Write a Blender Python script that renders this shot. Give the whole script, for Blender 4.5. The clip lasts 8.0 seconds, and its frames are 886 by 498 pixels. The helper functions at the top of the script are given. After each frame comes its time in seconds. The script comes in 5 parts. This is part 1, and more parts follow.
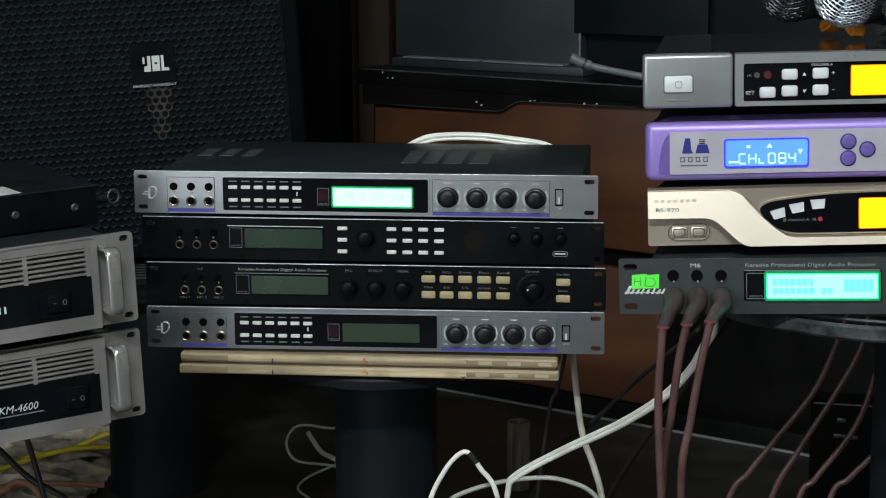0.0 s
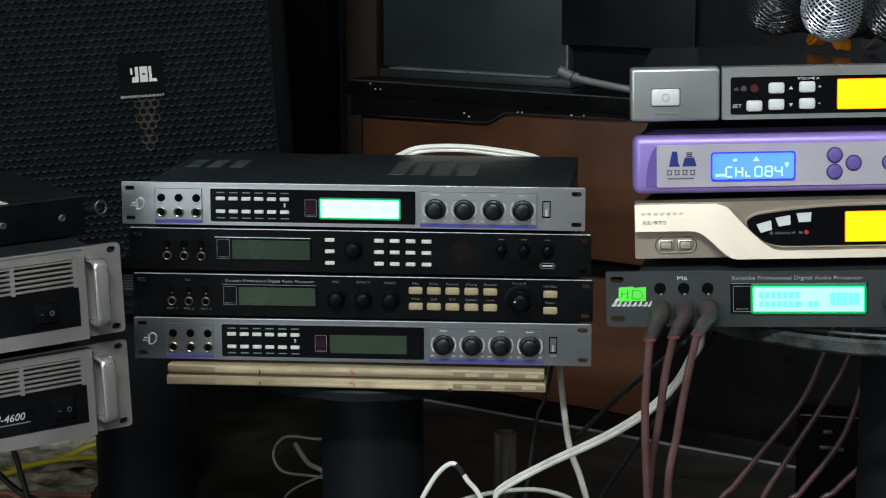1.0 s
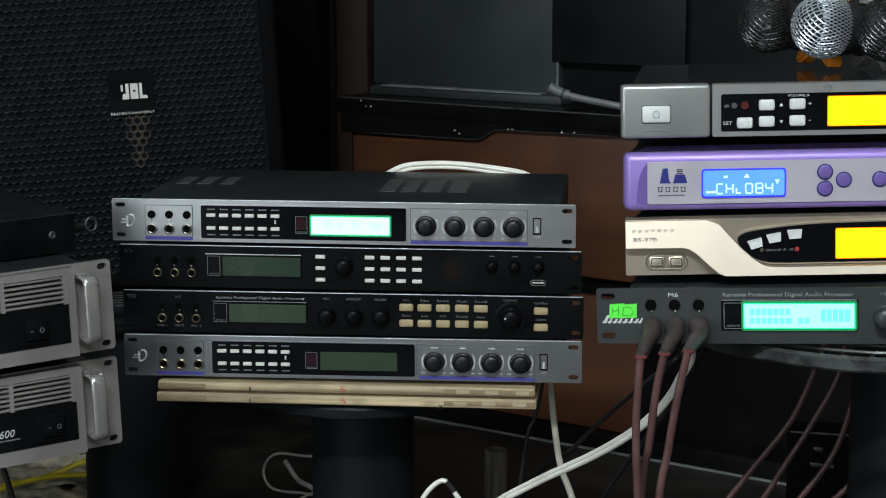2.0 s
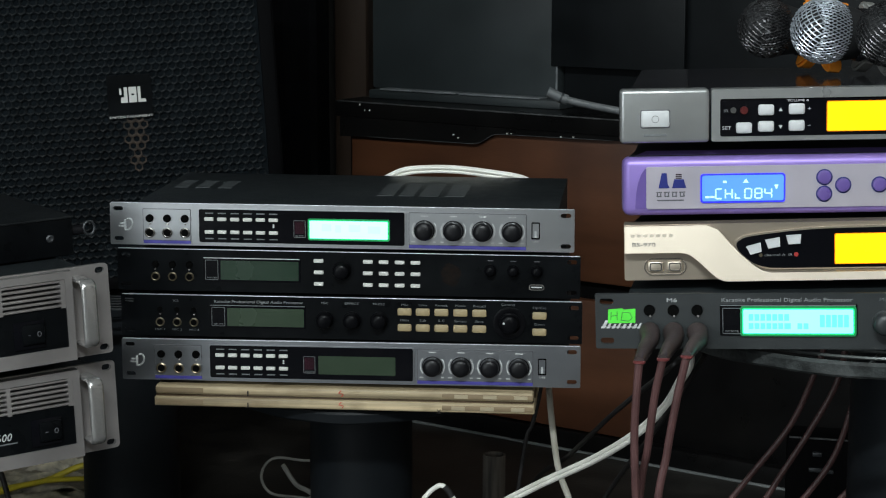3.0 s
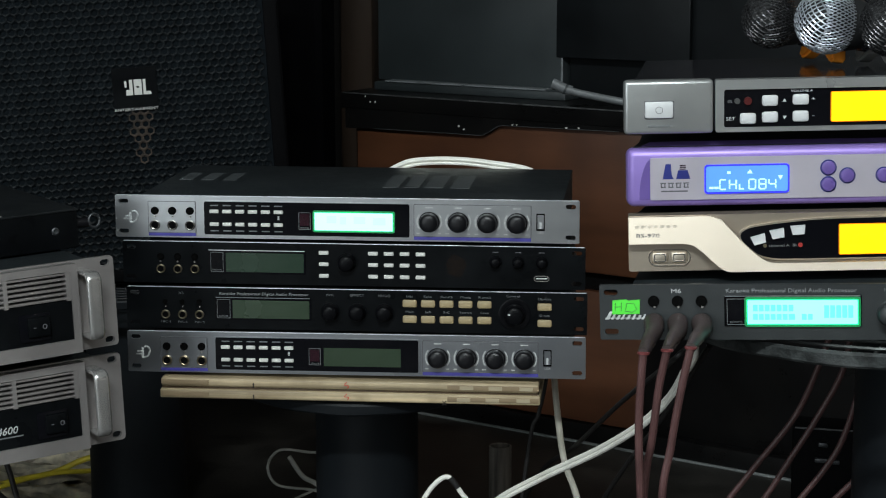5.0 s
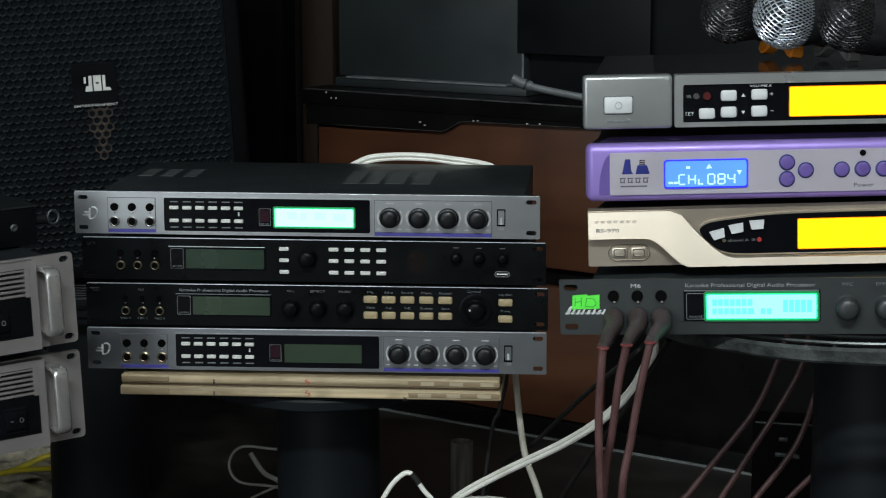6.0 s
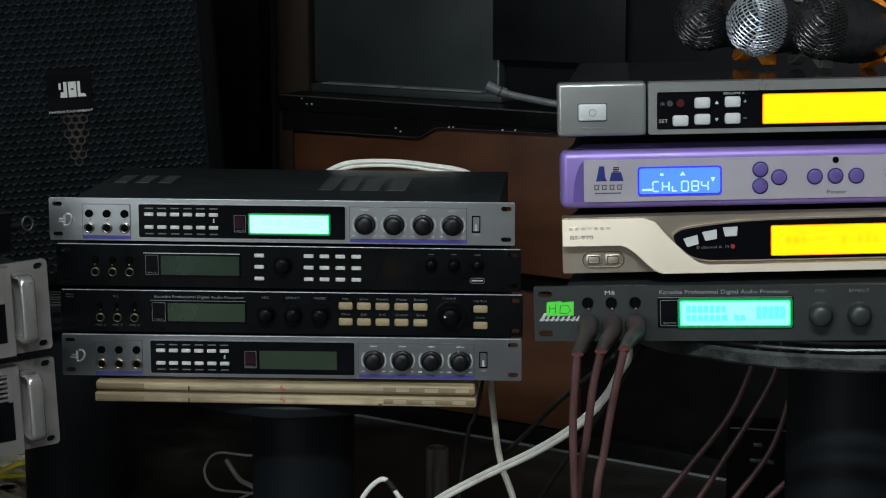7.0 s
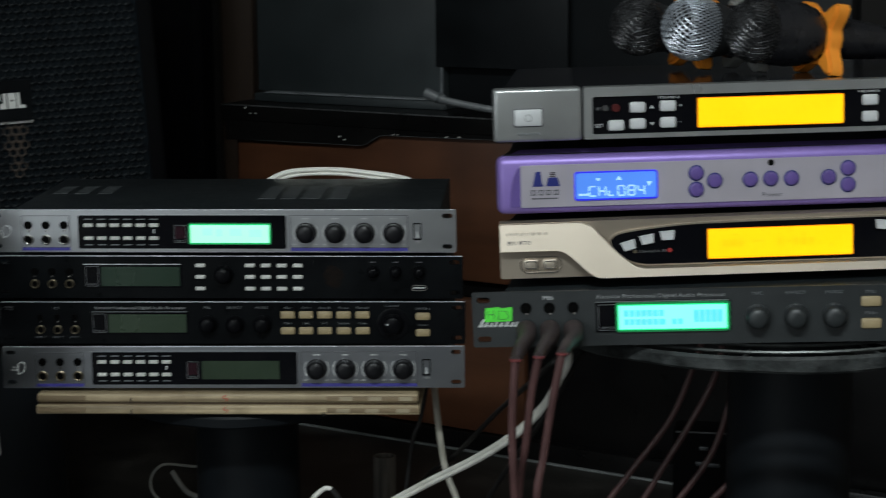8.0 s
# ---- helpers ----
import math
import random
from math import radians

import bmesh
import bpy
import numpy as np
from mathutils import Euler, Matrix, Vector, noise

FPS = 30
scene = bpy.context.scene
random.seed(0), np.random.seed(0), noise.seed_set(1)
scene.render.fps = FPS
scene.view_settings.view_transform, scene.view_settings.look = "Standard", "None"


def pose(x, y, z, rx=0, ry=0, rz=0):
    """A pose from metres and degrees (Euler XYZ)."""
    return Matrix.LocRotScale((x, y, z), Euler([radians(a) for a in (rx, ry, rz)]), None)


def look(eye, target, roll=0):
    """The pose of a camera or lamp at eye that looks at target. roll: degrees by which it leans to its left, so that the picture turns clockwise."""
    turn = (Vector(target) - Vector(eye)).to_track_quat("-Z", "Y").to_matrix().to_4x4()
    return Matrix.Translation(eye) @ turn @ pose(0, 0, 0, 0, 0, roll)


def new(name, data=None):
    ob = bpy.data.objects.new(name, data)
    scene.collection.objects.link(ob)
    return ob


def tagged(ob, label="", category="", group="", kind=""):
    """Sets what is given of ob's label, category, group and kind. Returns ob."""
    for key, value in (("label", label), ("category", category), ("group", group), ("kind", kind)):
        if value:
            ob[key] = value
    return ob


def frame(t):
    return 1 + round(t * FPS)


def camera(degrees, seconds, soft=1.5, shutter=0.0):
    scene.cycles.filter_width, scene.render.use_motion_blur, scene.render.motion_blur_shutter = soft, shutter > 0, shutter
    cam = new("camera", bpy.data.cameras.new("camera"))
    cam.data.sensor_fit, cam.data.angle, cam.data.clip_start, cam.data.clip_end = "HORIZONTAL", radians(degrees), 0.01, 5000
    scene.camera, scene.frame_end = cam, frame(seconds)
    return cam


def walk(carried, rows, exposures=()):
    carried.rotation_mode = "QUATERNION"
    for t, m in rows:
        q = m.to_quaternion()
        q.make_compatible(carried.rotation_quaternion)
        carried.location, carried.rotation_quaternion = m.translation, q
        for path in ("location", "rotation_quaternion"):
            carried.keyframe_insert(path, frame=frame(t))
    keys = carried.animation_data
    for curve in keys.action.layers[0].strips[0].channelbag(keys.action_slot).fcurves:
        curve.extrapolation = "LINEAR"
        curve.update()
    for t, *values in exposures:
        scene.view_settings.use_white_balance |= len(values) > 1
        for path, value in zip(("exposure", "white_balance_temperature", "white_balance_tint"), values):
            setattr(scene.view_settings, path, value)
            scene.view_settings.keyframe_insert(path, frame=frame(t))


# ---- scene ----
cam = camera(26.0, 8.0, soft=1.1, shutter=0.5)
PATH = [
    (0, (0.3050, -1.9285, 0.8193), (0.0799, 0.0230, 0.4439), -0.30),
    (0.5, (0.3068, -1.9299, 0.8202), (0.0827, 0.0220, 0.4471), -0.41),
    (1, (0.3050, -1.9304, 0.8215), (0.0930, 0.0250, 0.4562), -0.11),
    (1.5, (0.3052, -1.9302, 0.8211), (0.0992, 0.0250, 0.4616), 0.06),
    (1.7, (0.3049, -1.9305, 0.8210), (0.1042, -0.0020, 0.4724), -0.04),
    (2.8, (0.3041, -1.9275, 0.8210), (0.1088, 0.0034, 0.4828), 0.03),
    (3, (0.3046, -1.9268, 0.8209), (0.1036, 0.0330, 0.4775), 0.07),
    (3.5, (0.3026, -1.9274, 0.8207), (0.0878, 0.0310, 0.4776), -0.00),
    (4, (0.3046, -1.9285, 0.8210), (0.0843, 0.0300, 0.4748), -0.22),
    (4.2, (0.3054, -1.9279, 0.8210), (0.0886, 0.0000, 0.4787), -0.26),
    (5.3, (0.3076, -1.9271, 0.8210), (0.1127, 0.0021, 0.4735), -0.04),
    (5.5, (0.3080, -1.9270, 0.8210), (0.1190, 0.0330, 0.4680), -0.00),
    (6, (0.3091, -1.9266, 0.8201), (0.1395, 0.0330, 0.4646), -0.06),
    (6.5, (0.3117, -1.9275, 0.8213), (0.1574, 0.0330, 0.4677), -0.20),
    (7, (0.3109, -1.9281, 0.8217), (0.1653, 0.0360, 0.4713), 0.04),
    (7.5, (0.3114, -1.9289, 0.8223), (0.1743, 0.0360, 0.4760), -0.02),
    (7.8, (0.3172, -1.9266, 0.8208), (0.1935, 0.0101, 0.4818), -0.04),
    (8, (0.3226, -1.9254, 0.8203), (0.2258, 0.0430, 0.4782), -0.42),
]
walk(cam, [(t, look(eye, target, roll)) for t, eye, target, roll in PATH],
     exposures=[(0, 0.08), (1.2, 0.15), (3.0, 0.02), (4.5, 0.01), (5.5, 0.02), (6.0, -0.08), (7.0, -0.38), (8.0, -0.65)])

# ---- light ----
world = bpy.data.worlds.new("world")
scene.world = world
world.use_nodes = True
world.node_tree.nodes["Background"].inputs[0].default_value = (0.75, 0.85, 1.0, 1)
world.node_tree.nodes["Background"].inputs[1].default_value = 0.02


def area_lamp(name, eye, target, w, h, power, colour):
    data = bpy.data.lights.new(name, "AREA")
    data.shape, data.size, data.size_y, data.energy, data.color = "RECTANGLE", w, h, power, colour
    ob = new(name, data)
    ob.matrix_world = look(eye, target)
    return ob


# Lamps out of view: a doorway and a ceiling tube are assumed.
area_lamp("doorway_daylight", (-1.6, -4.05, 1.15), (0.0, 0.0, 0.5), 1.3, 1.9, 46, (0.88, 0.97, 1.0))
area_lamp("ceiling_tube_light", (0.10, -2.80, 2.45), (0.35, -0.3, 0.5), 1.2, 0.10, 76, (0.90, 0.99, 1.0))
# Extra lamp facing up, added to brighten the ceiling for reflections.
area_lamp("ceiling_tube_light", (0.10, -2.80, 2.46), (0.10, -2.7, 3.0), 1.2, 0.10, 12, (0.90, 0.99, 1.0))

# ---- materials ----


def mat(name, colour, rough=0.5, metal=0.0, var=0.15, scale=30.0, bump=0.0, bscale=400.0, emit=0.0, ecol=None, stain=None, stain_scale=4.0,
        stretch=(1, 1, 1), coat=0.0, spec=0.5):
    """A surface with grain and larger stains; colour in linear values."""
    m = bpy.data.materials.new(name)
    m.use_nodes = True
    nt = m.node_tree
    nodes, links = nt.nodes, nt.links
    b = nodes["Principled BSDF"]
    b.inputs["Roughness"].default_value = rough
    b.inputs["Metallic"].default_value = metal
    b.inputs["Coat Weight"].default_value = coat
    b.inputs["Specular IOR Level"].default_value = spec
    tc = nodes.new("ShaderNodeTexCoord")
    mp = nodes.new("ShaderNodeMapping")
    mp.inputs["Scale"].default_value = stretch
    links.new(tc.outputs["Object"], mp.inputs["Vector"])
    n1 = nodes.new("ShaderNodeTexNoise")
    n1.inputs["Scale"].default_value, n1.inputs["Detail"].default_value = scale, 6
    links.new(mp.outputs["Vector"], n1.inputs["Vector"])
    ramp = nodes.new("ShaderNodeMapRange")
    ramp.inputs["From Min"].default_value, ramp.inputs["From Max"].default_value = 0.3, 0.7
    ramp.inputs["To Min"].default_value, ramp.inputs["To Max"].default_value = 1 - var, 1 + var
    links.new(n1.outputs["Fac"], ramp.inputs["Value"])
    mul = nodes.new("ShaderNodeMix")
    mul.data_type, mul.blend_type = "RGBA", "MULTIPLY"
    mul.inputs["Factor"].default_value = 1.0
    mul.inputs["A"].default_value = (*colour, 1)
    links.new(ramp.outputs["Result"], mul.inputs["B"])
    out = mul.outputs["Result"]
    if stain:
        n2 = nodes.new("ShaderNodeTexNoise")
        n2.inputs["Scale"].default_value, n2.inputs["Detail"].default_value = stain_scale, 8
        links.new(tc.outputs["Object"], n2.inputs["Vector"])
        r2 = nodes.new("ShaderNodeMapRange")
        r2.inputs["From Min"].default_value, r2.inputs["From Max"].default_value = 0.48, 0.72
        links.new(n2.outputs["Fac"], r2.inputs["Value"])
        mx = nodes.new("ShaderNodeMix")
        mx.data_type = "RGBA"
        links.new(r2.outputs["Result"], mx.inputs["Factor"])
        links.new(out, mx.inputs["A"])
        mx.inputs["B"].default_value = (*stain, 1)
        out = mx.outputs["Result"]
    links.new(out, b.inputs["Base Color"])
    rr = nodes.new("ShaderNodeMapRange")
    rr.inputs["To Min"].default_value, rr.inputs["To Max"].default_value = max(0.02, rough - 0.1), min(1, rough + 0.1)
    links.new(n1.outputs["Fac"], rr.inputs["Value"])
    links.new(rr.outputs["Result"], b.inputs["Roughness"])
    if bump:
        n3 = nodes.new("ShaderNodeTexNoise")
        n3.inputs["Scale"].default_value, n3.inputs["Detail"].default_value = bscale, 3
        links.new(mp.outputs["Vector"], n3.inputs["Vector"])
        bp = nodes.new("ShaderNodeBump")
        bp.inputs["Strength"].default_value, bp.inputs["Distance"].default_value = bump, 0.001
        links.new(n3.outputs["Fac"], bp.inputs["Height"])
        links.new(bp.outputs["Normal"], b.inputs["Normal"])
    if emit:
        b.inputs["Emission Color"].default_value = (*(ecol or colour), 1)
        b.inputs["Emission Strength"].default_value = emit
    return m


SILVER = mat("brushed_silver_paint", (0.42, 0.432, 0.448), 0.32, 0.88, 0.10, 9, 0.03, 900, stain=(0.38, 0.39, 0.40), stretch=(0.15, 1, 1.5))
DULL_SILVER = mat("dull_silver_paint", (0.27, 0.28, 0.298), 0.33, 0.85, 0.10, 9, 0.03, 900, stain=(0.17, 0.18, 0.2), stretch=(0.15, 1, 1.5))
AMP_SILVER = mat("pearl_grey_amplifier_paint", (0.36, 0.338, 0.332), 0.33, 0.55, 0.10, 14, 0.15, 1200, stain=(0.27, 0.253, 0.248), stain_scale=9)
HANDLE = mat("polished_aluminium_handle", (0.58, 0.57, 0.56), 0.24, 0.8, 0.10, 30, 0.05, 900, stain=(0.46, 0.45, 0.44), stain_scale=30)
BLACK_FACE = mat("black_anodised_face", (0.0032, 0.0038, 0.0045), 0.30, 0.0, 0.25, 40, 0.1, 900, stain=(0.006, 0.007, 0.008), stain_scale=14, spec=0.09)
GREY_FACE = mat("charcoal_face", (0.027, 0.031, 0.0325), 0.42, 0.15, 0.12, 40, 0.12, 900, stain=(0.022, 0.0255, 0.027), stain_scale=10)
CASE = mat("black_powder_coat", (0.015, 0.0185, 0.0205), 0.42, 0.0, 0.18, 60, 0.25, 1500, stain=(0.022, 0.026, 0.028), stain_scale=7, spec=0.3)
CASE_LIGHT = mat("worn_vent_paint", (0.058, 0.065, 0.068), 0.45, 0.0, 0.25, 90, 0.2, 1200)
WINDOW = mat("black_acrylic_window", (0.0035, 0.0037, 0.0052), 0.16, 0.0, 0.1, 20, stain=(0.006, 0.006, 0.007), stain_scale=18, spec=0.12)
KEY_WHITE = mat("white_rubber_key", (0.62, 0.62, 0.59), 0.5, 0.0, 0.06, 120)
KEY_GREY = mat("pale_grey_plastic_key", (0.56, 0.57, 0.58), 0.45, 0.0, 0.06, 120)
KEY_CREAM = mat("cream_plastic_key", (0.36, 0.28, 0.155), 0.5, 0.0, 0.1, 120)
KNOB = mat("black_rubber_knob", (0.006, 0.006, 0.0075), 0.36, 0.0, 0.2, 150, 0.2, 800, spec=0.28)
DARK_KNOB = mat("dull_black_knob", (0.0035, 0.0036, 0.0045), 0.32, 0.0, 0.2, 150, 0.2, 800, spec=0.08)
EDGE = mat("bare_aluminium_edge", (0.72, 0.75, 0.80), 0.30, 0.35, 0.35, 40, stretch=(0.3, 1, 1))
BEZEL = mat("dark_display_bezel", (0.05, 0.05, 0.05), 0.5, 0.0, 0.1, 60)
HOLE = mat("dark_socket_hole", (0.0015, 0.0015, 0.0015), 0.7, 0.0, 0.2, 80, spec=0.05)
BRASS = mat("brass_socket_ring", (0.30, 0.25, 0.17), 0.32, 0.9, 0.15, 120)
CHROME = mat("chrome_socket_ring", (0.62, 0.61, 0.58), 0.22, 0.95, 0.1, 120)
PRINT = mat("white_silkscreen", (0.55, 0.56, 0.56), 0.6, 0.0, 0.2, 300)
PRINT_MID = mat("soft_grey_silkscreen", (0.27, 0.28, 0.285), 0.6, 0.0, 0.2, 300)
PRINT_DIM = mat("grey_silkscreen", (0.15, 0.16, 0.165), 0.6, 0.0, 0.2, 300)
PRINT_DARK = mat("dark_silkscreen", (0.10, 0.10, 0.11), 0.6, 0.0, 0.2, 300)
PURPLE_STRIP = mat("violet_blue_strip", (0.055, 0.05, 0.30), 0.45, 0.0, 0.12, 60)
RED_LENS = mat("dark_red_sensor_lens", (0.020, 0.003, 0.008), 0.15, 0.0, 0.2, 60)
LCD_OFF = mat("unlit_green_display", (0.027, 0.046, 0.026), 0.25, 0.0, 0.06, 25, coat=0.2)
LCD_OFF_DARK = mat("unlit_dark_green_display", (0.013, 0.032, 0.018), 0.25, 0.0, 0.06, 25, coat=0.2)
LCD_GREEN = mat("lit_green_display", (0.1, 0.6, 0.3), 0.4, emit=1.5, ecol=(0.48, 1.0, 0.74))
LCD_GREEN_TEXT = mat("green_display_text", (0.1, 0.5, 0.3), 0.4, emit=1.45, ecol=(0.43, 1.0, 0.79))
LCD_RIM = mat("green_backlight_rim", (0.02, 0.4, 0.12), 0.4, emit=1.5, ecol=(0.0, 1.0, 0.30))
LCD_HALO = mat("dim_green_backlight_edge", (0.01, 0.05, 0.02), 0.4, emit=0.22, ecol=(0.0, 1.0, 0.28))
LCD_AQUA = mat("lit_aqua_display", (0.1, 0.5, 0.5), 0.4, emit=1.35, ecol=(0.30, 1.0, 0.80))
LCD_AQUA_TEXT = mat("aqua_display_text", (0.05, 0.35, 0.5), 0.4, emit=1.1, ecol=(0.14, 0.88, 0.92))
LCD_AMBER = mat("lit_amber_display", (0.6, 0.4, 0.0), 0.4, emit=1.4, ecol=(1.0, 0.64, 0.0))
LCD_AMBER_TEXT = mat("amber_display_text", (0.4, 0.25, 0.0), 0.4, emit=1.35, ecol=(0.98, 0.57, 0.0))
LCD_BLUE = mat("lit_blue_display", (0.03, 0.1, 0.5), 0.4, emit=1.0, ecol=(0.11, 0.34, 1.0))
LCD_BLUE_RIM = mat("blue_backlight_rim", (0.02, 0.03, 0.6), 0.4, emit=0.8, ecol=(0.03, 0.02, 0.95))
LCD_BLUE_TEXT = mat("blue_display_text", (0.4, 0.6, 0.9), 0.4, emit=1.1, ecol=(0.42, 0.80, 1.0))
PURPLE = mat("metallic_purple_paint", (0.27, 0.185, 0.53), 0.42, 0.3, 0.06, 30, 0.08, 900, coat=0.05)
PURPLE_KEY = mat("purple_plastic_key", (0.13, 0.085, 0.30), 0.3, 0.0, 0.08, 60, coat=0.3)
LILAC = mat("lilac_silver_panel", (0.47, 0.44, 0.50), 0.40, 0.3, 0.05, 30, 0.08, 900)
NAVY_INK = mat("navy_logo_ink", (0.012, 0.02, 0.17), 0.5)
# One champagne paint in a lit tone and a darker, shaded tone.
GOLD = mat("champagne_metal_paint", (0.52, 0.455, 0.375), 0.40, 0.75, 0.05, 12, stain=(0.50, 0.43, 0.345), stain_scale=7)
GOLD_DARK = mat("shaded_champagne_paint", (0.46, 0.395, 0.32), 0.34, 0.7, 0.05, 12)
RED_LED = mat("red_indicator", (0.22, 0.02, 0.02), 0.4, emit=0.10, ecol=(1.0, 0.08, 0.04))
RED_DOT = mat("dark_red_indicator", (0.075, 0.012, 0.012), 0.3)
NOTE = mat("fluorescent_green_note", (0.10, 0.80, 0.06), 0.7, 0.0, 0.06, 60)
INK = mat("dark_marker_ink", (0.02, 0.10, 0.03), 0.6)
RED_INK = mat("red_marker_ink", (0.55, 0.05, 0.03), 0.6)
BLACK_INK = mat("black_pencil_mark", (0.02, 0.015, 0.012), 0.6)

# ---- building helpers ----


def box(bm, x0, x1, y0, y1, z0, z1, bev=0.0, seg=2):
    """A box between two corners, with rounded edges."""
    m = Matrix.Translation(((x0 + x1) / 2, (y0 + y1) / 2, (z0 + z1) / 2)) @ Matrix.Diagonal((abs(x1 - x0), abs(y1 - y0), abs(z1 - z0), 1))
    made = bmesh.ops.create_cube(bm, size=1, matrix=m)["verts"]
    if bev:
        edges = list({e for v in made for e in v.link_edges})
        bmesh.ops.bevel(bm, geom=edges, offset=bev, segments=seg, affect="EDGES", profile=0.5)
    return bm


def cyl(bm, x, y, z, r, depth, axis="y", seg=24, r2=None):
    """A cylinder or cone centred on a point, along an axis."""
    turn = {"y": Matrix.Rotation(radians(90), 4, "X"), "x": Matrix.Rotation(radians(90), 4, "Y"), "z": Matrix.Identity(4)}[axis]
    bmesh.ops.create_cone(bm, cap_ends=True, segments=seg, radius1=r, radius2=r if r2 is None else r2, depth=depth, matrix=Matrix.Translation((x, y, z)) @ turn)
    return bm


def lathe(bm, profile, x=0, y=0, z=0, axis="z", seg=32):
    """A body turned from (radius, height) pairs."""
    rings = []
    for r, h in profile:
        ring = []
        for k in range(seg):
            a = 2 * math.pi * k / seg
            p = {"z": (r * math.cos(a), r * math.sin(a), h), "y": (r * math.cos(a), -h, r * math.sin(a)), "x": (h, r * math.cos(a), r * math.sin(a))}[axis]
            ring.append(bm.verts.new((p[0] + x, p[1] + y, p[2] + z)))
        rings.append(ring)
    for a, b in zip(rings, rings[1:]):
        for k in range(seg):
            bm.faces.new((a[k], a[(k + 1) % seg], b[(k + 1) % seg], b[k]))
    bm.faces.new(rings[0][::-1])
    bm.faces.new(rings[-1])
    return bm


def pill(x, z, w, h, n=6):
    """The outline of a rounded slot."""
    r = min(w, h) / 2
    return rounded(x - w / 2, x + w / 2, z - h / 2, z + h / 2, r * 0.98, n)


def rounded(x0, x1, z0, z1, r, n=4):
    pts = []
    for cx, cz, a0 in ((x1 - r, z1 - r, 0), (x0 + r, z1 - r, 90), (x0 + r, z0 + r, 180), (x1 - r, z0 + r, 270)):
        for k in range(n + 1):
            a = radians(a0 + 90 * k / n)
            pts.append((cx + r * math.cos(a), cz + r * math.sin(a)))
    return pts


def plate(bm, outline, y0, y1, holes=()):
    """A flat plate in the x-z plane from y0 (front) to y1 (back), with holes through it."""
    loops = []
    for pts in (outline, *holes):
        loops.append([bm.verts.new((p[0], y0, p[1])) for p in pts])
    edges = []
    for lp in loops:
        edges += [bm.edges.new((lp[k], lp[(k + 1) % len(lp)])) for k in range(len(lp))]
    if holes:
        faces = [g for g in bmesh.ops.triangle_fill(bm, use_beauty=True, edges=edges)["geom"] if isinstance(g, bmesh.types.BMFace)]
    else:
        faces = [bm.faces.new(loops[0])]
    back = {}
    for lp in loops:
        for v in lp:
            back[v] = bm.verts.new((v.co.x, y1, v.co.z))
    for f in faces:
        bm.faces.new([back[v] for v in reversed(f.verts)])
    for lp in loops:
        for k in range(len(lp)):
            a, b = lp[k], lp[(k + 1) % len(lp)]
            bm.faces.new((b, a, back[a], back[b]))
    bmesh.ops.recalc_face_normals(bm, faces=bm.faces)
    return bm


def spline(pts, steps=10):
    """A smooth line through points."""
    P = [Vector(p) for p in pts]
    P = [P[0] * 2 - P[1]] + P + [P[-1] * 2 - P[-2]]
    out = []
    for i in range(1, len(P) - 2):
        for k in range(steps):
            t = k / steps
            a, b, c, d = P[i - 1:i + 3]
            out.append(0.5 * (2 * b + (c - a) * t + (2 * a - 5 * b + 4 * c - d) * t * t + (3 * b - a - 3 * c + d) * t ** 3))
    return out + [P[-2]]


def sweep(bm, pts, r, seg=10, steps=10, smooth=True):
    """A round tube along points; r may be one radius or one a point."""
    line = spline(pts, steps) if smooth else [Vector(p) for p in pts]
    n = len(line)
    rings, side = [], None
    for i, p in enumerate(line):
        d = (line[min(i + 1, n - 1)] - line[max(i - 1, 0)]).normalized()
        side = (side - d * side.dot(d)).normalized() if side else d.orthogonal().normalized()
        up = d.cross(side)
        rad = r if isinstance(r, (int, float)) else r[0] + (r[1] - r[0]) * i / (n - 1)
        rings.append([bm.verts.new(p + (side * math.cos(2 * math.pi * k / seg) + up * math.sin(2 * math.pi * k / seg)) * rad) for k in range(seg)])
    for a, b in zip(rings, rings[1:]):
        for k in range(seg):
            bm.faces.new((a[k], a[(k + 1) % seg], b[(k + 1) % seg], b[k]))
    bm.faces.new(rings[0][::-1])
    bm.faces.new(rings[-1])
    return bm


def B():
    return bmesh.new()


def mesh(name, bm, material, smooth=True):
    bmesh.ops.recalc_face_normals(bm, faces=bm.faces)
    me = bpy.data.meshes.new(name)
    bm.to_mesh(me)
    bm.free()
    if material:
        me.materials.append(material)
    if smooth:
        me.polygons.foreach_set("use_smooth", [True] * len(me.polygons))
        me.set_sharp_from_angle(angle=radians(35))
    return me


def part(name, bm, material, parent, label="", m=None):
    ob = new(name, mesh(name, bm, material))
    ob.parent = parent
    if m is not None:
        ob.matrix_basis = m
    return tagged(ob, label)


def share(ob, m, parent):
    """A piece of its own on the mesh of another piece."""
    o = new(ob.name.split(".")[0], ob.data)
    o.parent = parent
    o.matrix_basis = m
    return o


def thing(name, m, label, category, group="", kind=""):
    ob = new(name)
    ob.empty_display_size = 0.05
    ob.matrix_basis = m
    return tagged(ob, label, category, group, kind)


def solo(name, bm, material, label, category, group="", kind="", m=None):
    ob = new(name, mesh(name, bm, material))
    if m is not None:
        ob.matrix_basis = m
    return tagged(ob, label, category, group, kind)


def T(x, y, z):
    return Matrix.Translation((x, y, z))


